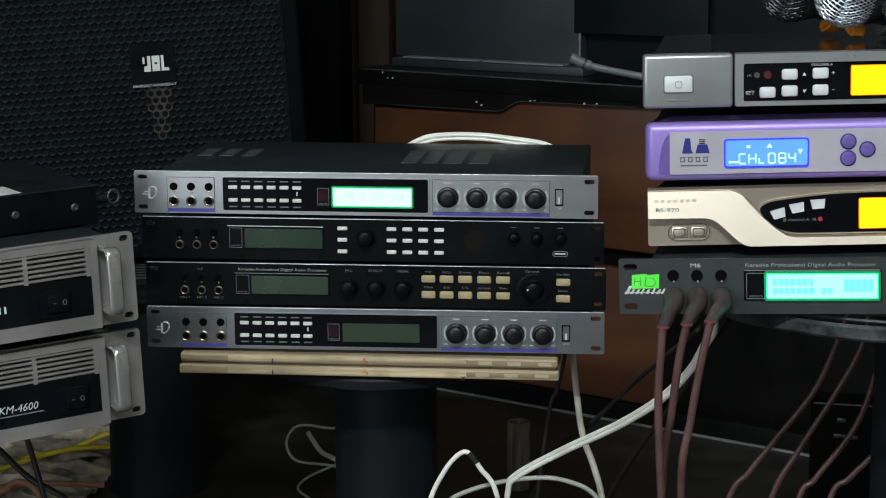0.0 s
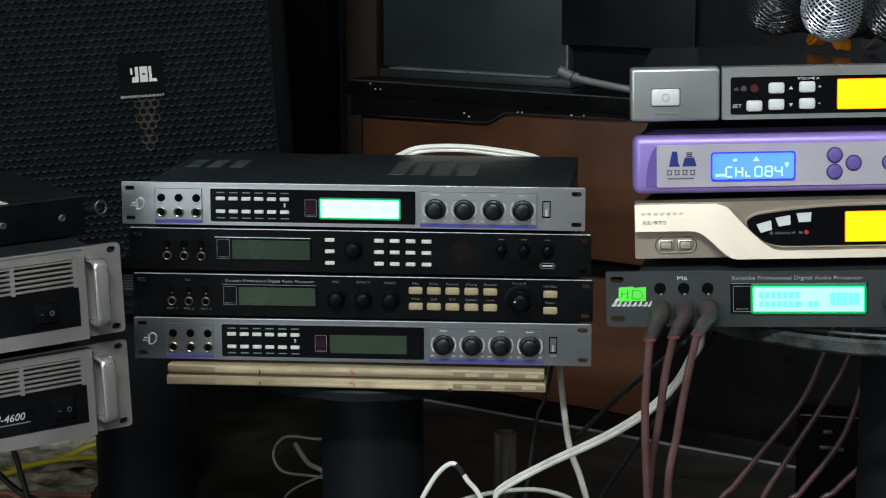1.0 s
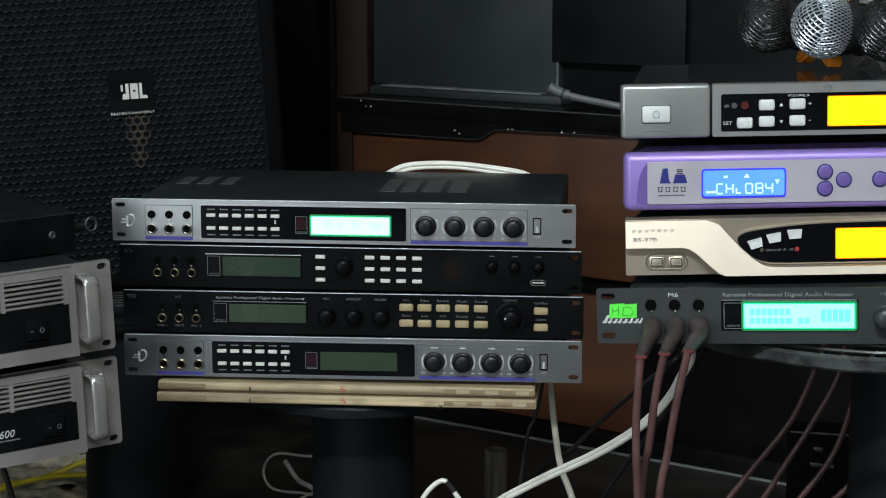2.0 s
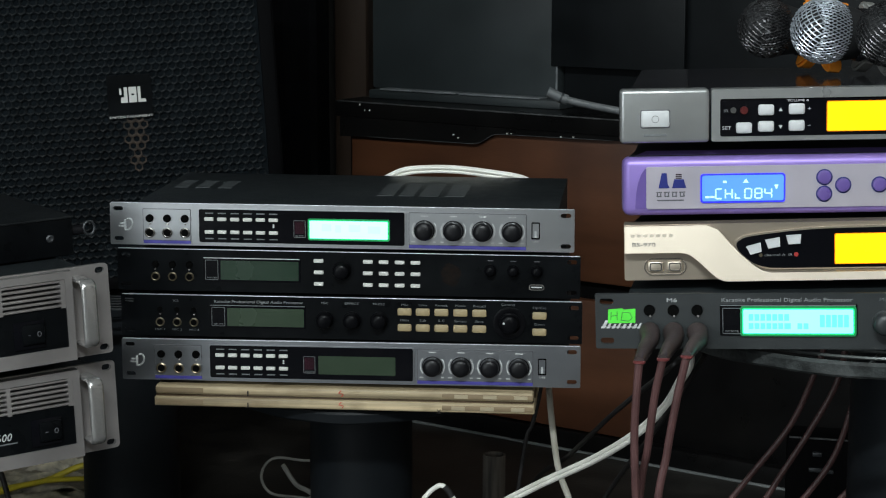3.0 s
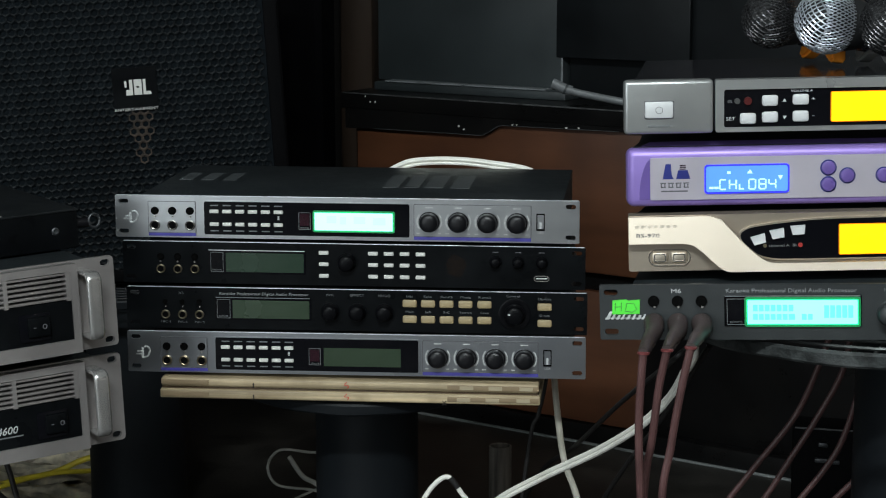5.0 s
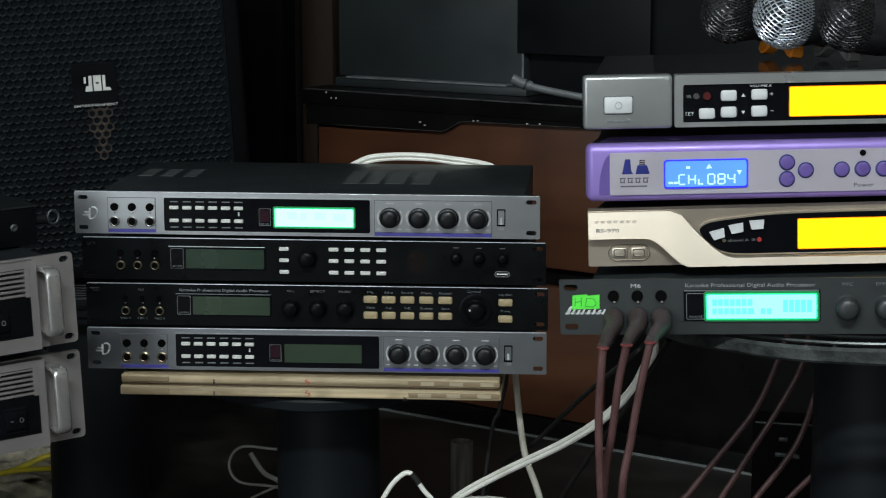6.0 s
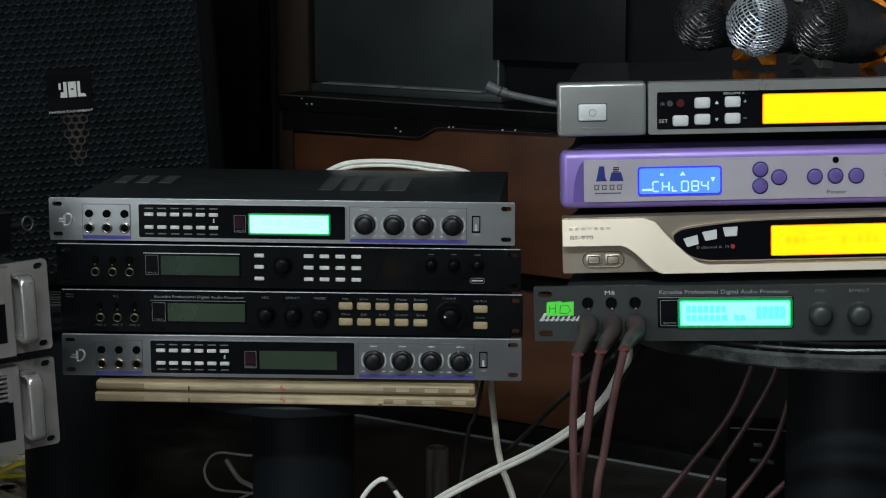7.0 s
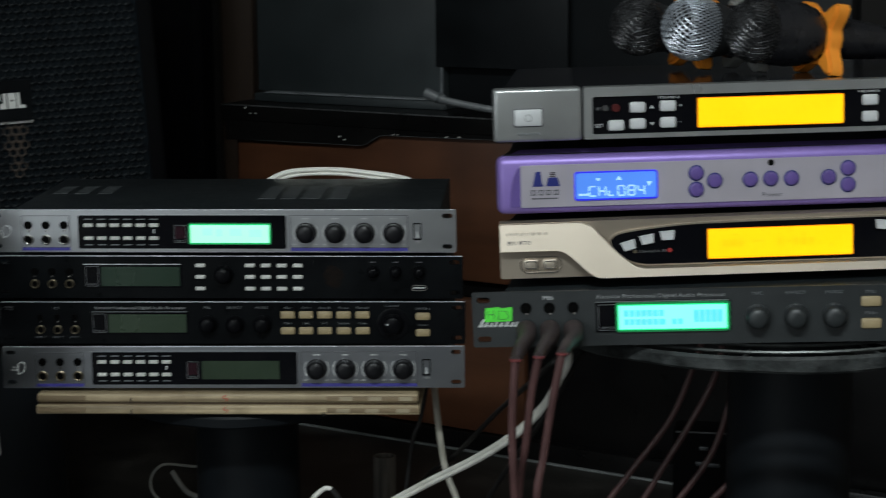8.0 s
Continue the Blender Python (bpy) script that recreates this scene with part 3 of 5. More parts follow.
def silver_receiver(m):
    h = 0.0408
    u = receiver_box(m, 0.42, h, 0.20, GLOSS_CASE, "silver wireless microphone receiver with an amber display and white keys")
    # side blocks and centre panel
    for a, b in ((-0.210, -0.1425), (0.1425, 0.210)):
        part("side_block", box(B(), a, b, 0, 0.016, 0, h, 0.0030, 4), RECEIVER_SILVER, u)
    part("centre_frame", plate(B(), rounded(-0.1410, 0.1410, 0.0006, h - 0.0006, 0.0015, 2), 0.0008, 0.014, [rounded(-0.1345, 0.1345, 0.0042, h - 0.0080, 0.0015, 2)]), RECEIVER_SILVER, u)
    part("window", box(B(), -0.1346, 0.1346, 0.0022, 0.008, 0.0041, h - 0.0079), WINDOW, u)
    part("power_key_frame", plate(B(), rounded(-0.1948, -0.1722, 0.0116, 0.0256, 0.0014, 2), -0.0004, 0.0004), PRINT_DARK, u)
    part("power_key", box(B(), -0.1942, -0.1728, -0.0022, 0.001, 0.0122, 0.0250, 0.0016), KEY_GREY, u, "pale grey power key")
    part("power_symbol", plate(B(), [(-0.1835 + 0.0028 * math.cos(a * 0.3), 0.0186 + 0.0028 * math.sin(a * 0.3)) for a in range(21)], -0.0026, -0.0020, [[(-0.1835 + 0.0024 * math.cos(a * 0.3), 0.0186 + 0.0024 * math.sin(a * 0.3)) for a in range(21)]]), PRINT_DIM, u)
    bars([(-0.1835, 0.0062, 0.017, 0.0016)], PRINT_DIM, u)
    for s in (-1, 1):
        spots = [(-0.1000 * s, 0.0240), (-0.0770 * s, 0.0244), (-0.1000 * s, 0.0115), (-0.1165 * s, 0.0107), (-0.0770 * s, 0.0118)]
        key_grid(spots, 0.0122, 0.0084, KEY_GREY, u, 0.0020, 0.0026)
    writing("SET", -0.1295, 0.0094, 0.0038, 0.0068, PRINT, u, 0.0018)
    writing("IR", -0.1300, 0.0225, 0.0034, 0.0036, PRINT_DIM, u, 0.0018)
    part("infrared_eye", cyl(B(), -0.1245, 0.0016, 0.0240, 0.0022, 0.002, "y", 14), BEZEL, u)
    part("indicator_lamp", cyl(B(), -0.1165, 0.0016, 0.0240, 0.0030, 0.0024, "y", 14), RED_DOT, u)
    writing("VOLUME A", -0.0760, 0.0300, 0.0026, 0.0165, PRINT, u, 0.0018)
    writing("+", -0.0675, 0.0230, 0.0045, 0.0026, PRINT, u, 0.0018)
    writing("-", -0.0675, 0.0108, 0.0045, 0.0022, PRINT, u, 0.0018)
    for sx, z, up in ((-0.0890, 0.0228, 1), (-0.0890, 0.0122, -1)):
        part("arrow_mark", plate(B(), [(sx - 0.0015, z), (sx + 0.0015, z), (sx, z + 0.0026 * up)], 0.0016, 0.0024), PRINT, u)
    writing("VOLUME B", 0.0760, 0.0300, 0.0026, 0.0165, PRINT, u, 0.0018)
    amber_display(-0.0545, 0.0570, 0.0070, 0.0300, u, 0.0012, False)
    return u


def purple_receiver(m):
    h = 0.0455
    u = receiver_box(m, 0.42, h, 0.19, CASE, "purple and lilac wireless receiver with a blue lit display")
    # a bowed purple surround: rounded ends, sloping top lip
    part("surround", box(B(), -0.210, 0.210, 0.0, 0.020, 0.0, h - 0.0010, 0.0058, 4), PURPLE, u)
    lip = B()
    vs = [lip.verts.new(p) for p in ((-0.2065, 0.0055, h - 0.0022), (0.2065, 0.0055, h - 0.0022), (0.190, 0.034, h + 0.0004), (-0.190, 0.034, h + 0.0004), (-0.2085, 0.020, h - 0.006), (0.2085, 0.020, h - 0.006), (0.190, 0.034, h - 0.006), (-0.190, 0.034, h - 0.006))]
    for f in ((0, 1, 2, 3), (4, 7, 6, 5), (0, 4, 5, 1), (2, 6, 7, 3), (0, 3, 7, 4), (1, 5, 6, 2)):
        lip.faces.new([vs[k] for k in f])
    part("top_lip", lip, PURPLE, u)
    part("side_scallop", plate(B(), [(-0.1905, 0.0060)] + [(-0.1905 - 0.010 * math.sin(radians(a)), 0.0375 - 0.0315 * (1 - math.cos(radians(a)))) for a in range(0, 91, 10)][::-1], -0.0006, 0.0002), PURPLE_KEY, u)
    part("panel", plate(B(), rounded(-0.1922, 0.1922, 0.0055, 0.0378, 0.0012, 2), -0.0012, 0.0002), LILAC, u, "lilac silver front panel")
    d = part("display", plate(B(), rounded(-0.1514, -0.0876, 0.0098, 0.0320, 0.0024, 4), -0.0022, -0.0010), LCD_BLUE_RIM, u, "blue lit display")
    part("lit_area", plate(B(), rounded(-0.1502, -0.0888, 0.0112, 0.0308, 0.0018, 4), -0.0025, -0.0020), LCD_BLUE, d)
    for x, segs in ((-0.1374, "adef"), (-0.1301, "bcefg"), (-0.1155, "abcdef"), (-0.1078, "abcdefg"), (-0.1004, "bcfg")):
        for k in segs:
            sx, sz, horiz = {"a": (0, 1, 1), "g": (0, 0, 1), "d": (0, -1, 1), "b": (1, 0.5, 0), "c": (1, -0.5, 0), "f": (-1, 0.5, 0), "e": (-1, -0.5, 0)}[k]
            cx, cz = x + sx * 0.0025, 0.0168 + sz * 0.0037
            w, t = (0.0020, 0.0005) if horiz else (0.0005, 0.0016)
            part("display_text", box(B(), cx - w, cx + w, -0.0028, -0.0024, cz - t, cz + t), LCD_BLUE_TEXT, d)
    for x, z, w, t in ((-0.1478, 0.0136, 0.0032, 0.0016), (-0.1440, 0.0136, 0.0032, 0.0016), (-0.1255, 0.0128, 0.0010, 0.0042), (-0.1245, 0.0128, 0.0028, 0.0010)):
        part("display_text", box(B(), x, x + w, -0.0028, -0.0024, z, z + t), LCD_BLUE_TEXT, d)
    part("display_text", plate(B(), [(-0.1195, 0.0250), (-0.1150, 0.0250), (-0.1172, 0.0282)], -0.0028, -0.0024), LCD_BLUE_TEXT, d)
    part("display_text", box(B(), -0.1345, -0.1318, -0.0028, -0.0024, 0.0250, 0.0268), LCD_BLUE_TEXT, d)
    part("display_text", plate(B(), [(-0.0960, 0.0232), (-0.0926, 0.0232), (-0.0943, 0.0196)], -0.0028, -0.0024), LCD_BLUE_TEXT, d)
    # maker's mark: slanted navy shapes over a line of unreadable print
    for pts in ([(-0.1830, 0.0215), (-0.1745, 0.0215), (-0.1760, 0.0245), (-0.1768, 0.0330), (-0.1806, 0.0330)],
                [(-0.1728, 0.0215), (-0.1620, 0.0215), (-0.1640, 0.0282), (-0.1712, 0.0282)]):
        part("maker_mark", plate(B(), pts, -0.0015, -0.0010), NAVY_INK, u)
    for k in range(3):
        part("maker_mark", box(B(), -0.1700, -0.1655, -0.0017, -0.0012, 0.0288 + 0.0014 * k, 0.0294 + 0.0014 * k), RED_LENS, u)
    for k in range(4):
        x = -0.1825 + 0.0058 * k
        bars([(x, 0.0184, 0.0044, 0.0008), (x - 0.0014, 0.0165, 0.0008, 0.0034), (x + 0.0012, 0.0163, 0.0009, 0.0030), (x, 0.0152, 0.0038, 0.0008)], PRINT_DARK, u, -0.0014)
    bars([(-0.1740, 0.0122, 0.020, 0.0010)], PRINT_DARK, u, -0.0014)
    for x, z in ((-0.0582, 0.0282), (-0.0582, 0.0155), (-0.0440, 0.0220), (-0.0168, 0.0220), (-0.0012, 0.0222), (0.0146, 0.0220), (0.0430, 0.0220), (0.0578, 0.0285), (0.0578, 0.0158)):
        part("round_key", lathe(B(), [(0.0053, -0.0005), (0.0053, 0.0012), (0.0048, 0.0022), (0.0036, 0.0026), (0.001, 0.0027)], x, -0.0012, z, "y", 20), PURPLE_KEY, u)
        part("key_seat", lathe(B(), [(0.0062, -0.0004), (0.0062, 0.0003), (0.0054, 0.0004), (0.0050, 0.0002)], x, -0.0012, z, "y", 20), NAVY_INK, u)
    part("infrared_eye", cyl(B(), -0.0012, -0.0014, 0.0345, 0.0024, 0.0012, "y", 14), HOLE, u)
    writing("Power", -0.0002, 0.0085, 0.0046, 0.0150, PRINT_DARK, u, -0.0014)
    return u


def smoothstep(t):
    t = min(1, max(0, t))
    return t * t * (3 - 2 * t)


def gold_receiver(m):
    h = 0.043
    u = receiver_box(m, 0.42, h, 0.19, CASE, "champagne gold wireless receiver with a curved black window")
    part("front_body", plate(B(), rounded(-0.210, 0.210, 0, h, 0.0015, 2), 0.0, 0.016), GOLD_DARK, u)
    # bright swept band that leans back: full height at one end, sweeping down into the bottom rail
    low = [(-0.2095, 0.0225), (-0.1680, 0.0223)] + [(-0.1660 + 0.0330 * k / 12, 0.0221 - 0.0213 * smoothstep(k / 12)) for k in range(13)] + [(0.2095, 0.0008)]
    high = [(0.2095, 0.0068), (-0.1000, 0.0068)] + [(-0.1030 - 0.0360 * k / 12, 0.0070 + 0.0320 * (k / 12) ** 1.35) for k in range(1, 13)] + [(-0.1480, h - 0.0006), (-0.2095, h - 0.0006)]
    band = plate(B(), low + high, -0.0030, 0.0004)
    for v in band.verts:
        v.co.y += 0.26 * (v.co.z - h) * (v.co.y < -0.001) - (0.0004 if v.co.y < 0 else 0)
    part("swept_band", band, GOLD, u, "bright champagne band")
    bow = [(p.x, p.z) for p in spline([(-0.0900, 0, 0.0085), (-0.1020, 0, 0.0092), (-0.1130, 0, 0.0128), (-0.1212, 0, 0.0192), (-0.1252, 0, 0.0262), (-0.1225, 0, 0.0305), (-0.1110, 0, 0.0338), (-0.0700, 0, 0.0378), (-0.0200, 0, 0.0388)], 5)]
    outline = [(0.2080, 0.0085)] + bow + [(0.2080, 0.0392)]
    wide = [(p.x, p.z) for p in spline([(-0.0890, 0, 0.0074), (-0.1025, 0, 0.0081), (-0.1139, 0, 0.0118), (-0.1223, 0, 0.0185), (-0.1264, 0, 0.0263), (-0.1234, 0, 0.0315), (-0.1112, 0, 0.0350), (-0.0700, 0, 0.0390), (-0.0200, 0, 0.0400)], 5)]
    rim = [(0.2088, 0.0072)] + wide + [(0.2088, 0.0404)]
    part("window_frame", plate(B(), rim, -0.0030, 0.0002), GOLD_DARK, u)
    part("window", plate(B(), outline, -0.0036, -0.0028), WINDOW, u)
    for x, z, a in ((-0.1118, 0.0238, 15), (-0.0978, 0.0280, 10), (-0.0824, 0.0306, 3)):
        part("key", plate(B(), [(-0.0042, -0.0034), (0.0046, -0.0034), (0.0056, 0.0034), (-0.0056, 0.0034)], -0.0024, 0.001), KEY_GREY, u, m=pose(x, -0.0036, z, 0, -a))
    writing("channel A  IR", -0.0938, 0.0178, 0.0030, 0.0212, PRINT_DIM, u, -0.0039)
    part("indicator_lamp", cyl(B(), -0.1071, -0.0038, 0.0188, 0.0014, 0.0012, "y", 12), BRASS, u)
    part("indicator_lamp", cyl(B(), -0.0806, -0.0038, 0.0190, 0.0017, 0.0012, "y", 12), RED_LED, u)
    amber_display(-0.0520, 0.0580, 0.0110, 0.0345, u, -0.0042)
    for s, z in ((0.0800, 0.0334), (0.0960, 0.0302), (0.1095, 0.0252)):
        part("key", plate(B(), [(-0.0042, -0.0034), (0.0046, -0.0034), (0.0056, 0.0034), (-0.0056, 0.0034)], -0.0024, 0.001), KEY_GREY, u, m=pose(s, -0.0036, z, 0, 6))
    # twin switch in an oval recess
    part("switch_bezel", plate(B(), pill(-0.1790, 0.0105, 0.0320, 0.0130), -0.0012, 0.0004, [pill(-0.1790, 0.0105, 0.0308, 0.0118)]), CHROME, u)
    for x in (-0.1863, -0.1717):
        part("switch_key", box(B(), x - 0.0062, x + 0.0062, -0.0018, 0.0006, 0.0062, 0.0148, 0.0018), GOLD, u)
        part("switch_ring", plate(B(), rounded(x - 0.0046, x + 0.0046, 0.0074, 0.0136, 0.0012, 2), -0.0021, -0.0016, [rounded(x - 0.0038, x + 0.0038, 0.0082, 0.0128, 0.0010, 2)]), CHROME, u)
    writing("BS-970", -0.1952, 0.0272, 0.0046, 0.0175, PRINT_DARK, u, -0.0033 - 0.26 * 0.0155)
    bars([(-0.2035 + 0.0048 * k, 0.0350, 0.0030, 0.0032) for k in range(7)], PRINT_GOLD, u, -0.0056)
    return u


PRINT_GOLD = mat("pale_worn_print", (0.78, 0.70, 0.60), 0.45, 0.4, 0.3, 200)

silver_receiver(pose(0.5001, -0.460, 0.6542, 0, -1.3, 3.3))
purple_receiver(pose(0.5031, -0.4625, 0.5990, 0, -1.3, 3.5))
gold_receiver(pose(0.5057, -0.4735, 0.5520, 0, -2.0, 0.5))

# ---- the processor on the stool: note, plugs ----
M4 = pose(0.5152, -0.508, 0.5032, 0, -2.3, -5.0)
m6 = [o for o in bpy.data.objects if o.type == "EMPTY" and o.get("group") == "receivers stacked on the stool" and "charcoal" in o.get("label", "")][0]
note = thing("sticky_note", M4, "small bright green sticky note with pencilled letters", "note")
part("paper", plate(B(), [(-0.2318, 0.0198), (-0.2108, 0.0202), (-0.2105, 0.0312), (-0.2195, 0.0304), (-0.2205, 0.0314), (-0.2312, 0.0306)], -0.0007, -0.0003), NOTE, note)
for pts in ([(-0.2290, 0.0285), (-0.2295, 0.0225)], [(-0.2290, 0.0255), (-0.2250, 0.0258)], [(-0.2245, 0.0290), (-0.2247, 0.0222)],
            [(-0.2215, 0.0222), (-0.2205, 0.0285), (-0.2150, 0.0280), (-0.2130, 0.0240), (-0.2160, 0.0215), (-0.2215, 0.0222)]):
    part("pencil_stroke", sweep(B(), [(x, -0.0007, z) for x, z in pts], 0.00026, 5, 3, False), INK, note)
for k, (x, w, hh) in enumerate(((-0.2372, 0.0030, 0.0062), (-0.2330, 0.0022, 0.0040), (-0.2292, 0.0024, 0.0034), (-0.2254, 0.0020, 0.0040), (-0.2216, 0.0026, 0.0034), (-0.2172, 0.0020, 0.0044), (-0.2134, 0.0026, 0.0034), (-0.2096, 0.0018, 0.0040))):
    part("maker_mark", plate(B(), [(x, 0.0158), (x + w, 0.0158), (x + w + hh * 0.45, 0.0158 + hh), (x + hh * 0.45 + w * 0.3, 0.0158 + hh)], -0.0004, 0.0001), PRINT, m6)
part("maker_mark", plate(B(), [(-0.2372, 0.0166), (-0.2085, 0.0166), (-0.2083, 0.0171), (-0.2370, 0.0171)], -0.0004, 0.0001), PRINT, m6)

# ---- cables ----
RED_CABLE = mat("dark_red_cable_jacket", (0.086, 0.040, 0.039), 0.45, 0.0, 0.2, 60, 0.15, 500)
RED_RING = mat("dull_red_cable_band", (0.16, 0.035, 0.035), 0.5, 0.0, 0.2, 70)
PLUG_BOOT = mat("worn_grey_plug_boot", (0.044, 0.032, 0.031), 0.55, 0.0, 0.35, 70, 0.3, 500)
WHITE_CABLE = mat("ivory_cable_jacket", (0.88, 0.87, 0.80), 0.40, 0.0, 0.10, 30, 0.1, 300, stain=(0.74, 0.72, 0.64), stain_scale=20)
OLD_CABLE = mat("yellowed_cable_jacket", (0.44, 0.42, 0.36), 0.45, 0.0, 0.2, 40, 0.1, 300, stain=(0.30, 0.28, 0.22), stain_scale=14)
BLACK_CABLE = mat("black_cable_jacket", (0.010, 0.009, 0.009), 0.55, 0.0, 0.2, 60)
YELLOW_CABLE = mat("yellow_cable_jacket", (0.55, 0.45, 0.03), 0.5, 0.0, 0.2, 40)
BROWN_CABLE = mat("reddish_brown_cable_jacket", (0.30, 0.14, 0.09), 0.5, 0.0, 0.2, 40)
GREY_CABLE = mat("grey_cable_jacket", (0.36, 0.36, 0.33), 0.5, 0.0, 0.2, 40)


def cable(pts, r, material, label, group="", name="cable"):
    return solo(name, sweep(B(), pts, r, 10, 10), material, label, "cable", group)


for jx, pts in ((-0.200, [(0.3077, -0.576, 0.5043), (0.3062, -0.576, 0.479), (0.3054, -0.574, 0.4454), (0.3080, -0.572, 0.386), (0.318, -0.55, 0.20), (0.335, -0.50, 0.006)]),
                (-0.182, [(0.3246, -0.576, 0.5068), (0.3194, -0.573, 0.479), (0.3150, -0.566, 0.437), (0.3105, -0.555, 0.402), (0.306, -0.52, 0.30), (0.30, -0.45, 0.15), (0.29, -0.38, 0.006)]),
                (-0.164, [(0.3414, -0.576, 0.5092), (0.3356, -0.576, 0.4799), (0.3291, -0.575, 0.4376), (0.3229, -0.574, 0.3775), (0.335, -0.53, 0.20), (0.36, -0.46, 0.006)])):
    c = thing("microphone_cable", Matrix.Identity(4), "dark red microphone cable plugged into the charcoal processor", "cable", "microphone cables")
    root = M4 @ Vector((jx, -0.003, 0.0135))
    part("jacket", sweep(B(), pts, 0.0030, 10), RED_CABLE, c)
    top = Vector(pts[0])
    mid = root + Vector((0, -0.022, -0.002))
    part("plug_boot", sweep(B(), [root, mid, (mid + top) / 2 + Vector((0, -0.003, 0.002)), top], (0.0080, 0.0038), 16, 8), PLUG_BOOT, c)
    for k in range(4):
        q = top + (mid - top) * (0.02 + 0.14 * k)
        w = 0.0046 + 0.0004 * k
        part("boot_ring", lathe(B(), [(w - 0.0012, -0.0010), (w, -0.0006), (w, 0.0006), (w - 0.0012, 0.0010)], q.x, q.y - 0.0004, q.z, "z", 16), PLUG_BOOT if k else RED_RING, c)

for dx, dz in ((0.0, 0.0), (0.0008, -0.0040)):
    run = [(0.348, -0.44, 0.487), (0.3488, -0.4, 0.4644), (0.3414, -0.36, 0.4395), (0.3338, -0.33, 0.4157), (0.3234, -0.3, 0.3942), (0.3021, -0.26, 0.3634), (0.2663, -0.2, 0.3238), (0.213, -0.13, 0.2772), (0.1653, -0.09, 0.2379), (0.156, -0.08, 0.2173), (0.15, -0.06, 0.15), (0.14, -0.02, 0.004)]
    cable([(x + dx, y, max(0.004, z + dz)) for x, y, z in run], 0.0024, WHITE_CABLE, "ivory cable hanging between the two stacks", "ivory cables")
for dx in (0.002,):
    cable([(0.205 + dx, 0.17, 0.39), (0.208 + dx, 0.13, 0.325), (0.214 + dx, 0.11, 0.272), (0.222 + dx, 0.10, 0.224), (0.235 + dx, 0.08, 0.195), (0.246 + dx, 0.06, 0.160), (0.255 + dx, 0.04, 0.09), (0.26 + dx, 0.03, 0.004)], 0.0036, OLD_CABLE, "ivory cable hanging down behind the processors", "ivory cables")
cable([(0.345, -0.32, 0.45), (0.329, -0.30, 0.430), (0.286, -0.10, 0.342), (0.235, 0.10, 0.240), (0.193, 0.20, 0.180), (0.15, 0.28, 0.08), (0.12, 0.33, 0.004)], 0.0026, BLACK_CABLE, "thin black cable running down behind", "black cables")
cable([(0.361, -0.40, 0.471), (0.327, -0.30, 0.385), (0.293, -0.20, 0.308), (0.257, -0.10, 0.218), (0.22, -0.01, 0.11), (0.20, 0.05, 0.004)], 0.0024, BLACK_CABLE, "thin black cable running down behind", "black cables")
cable([(0.205, 0.13, 0.37), (0.203, 0.12, 0.314), (0.194, 0.12, 0.269), (0.186, 0.12, 0.245), (0.17, 0.13, 0.12), (0.16, 0.14, 0.004)], 0.0024, BLACK_CABLE, "thin black cable hanging under the board", "black cables")
loop = thing("usb_cable", Matrix.Identity(4), "looped grey-white cable with a dark sleeve", "cable", "ivory cables")
part("jacket", sweep(B(), [(0.03, 0.02, 0.004), (0.045, 0.02, 0.09), (0.064, 0.02, 0.168), (0.080, 0.02, 0.203), (0.094, 0.02, 0.221), (0.106, 0.02, 0.225), (0.119, 0.02, 0.208), (0.136, 0.02, 0.181), (0.15, 0.02, 0.10), (0.155, 0.02, 0.004)], 0.0027), WHITE_CABLE, loop)
part("sleeve", sweep(B(), [(0.1065, 0.02, 0.2248), (0.1110, 0.02, 0.2200), (0.1150, 0.02, 0.2140)], 0.0034), BLACK_CABLE, loop)
cable([(0.05, 0.05, 0.004), (0.066, 0.04, 0.13), (0.080, 0.04, 0.162), (0.117, 0.04, 0.181), (0.166, 0.04, 0.192), (0.208, 0.04, 0.191), (0.244, 0.04, 0.170), (0.265, 0.05, 0.10), (0.27, 0.06, 0.004)], 0.0026, GREY_CABLE, "grey-white cable arching over the floor", "ivory cables")
coil = thing("coiled_cable", T(0.0976, 0.252, 0), "ivory cable coil hanging over the back of the top processor", "cable", "ivory cables")
for dz, dy, k in ((0.0, 0.0, 1.0), (-0.0028, 0.003, 0.99), (0.0004, 0.007, 1.02), (-0.0044, 0.001, 0.97)):
    part("strand", sweep(B(), [((x - 0.0976) * k, dy, z + dz) for x, z in ((0.002, 0.500), (0.0080, 0.5150), (0.0220, 0.5246), (0.0384, 0.5310), (0.0647, 0.5336), (0.0973, 0.5334), (0.1299, 0.5300), (0.1676, 0.5242), (0.1850, 0.5150), (0.1950, 0.500))], 0.0021, 8), WHITE_CABLE, coil)
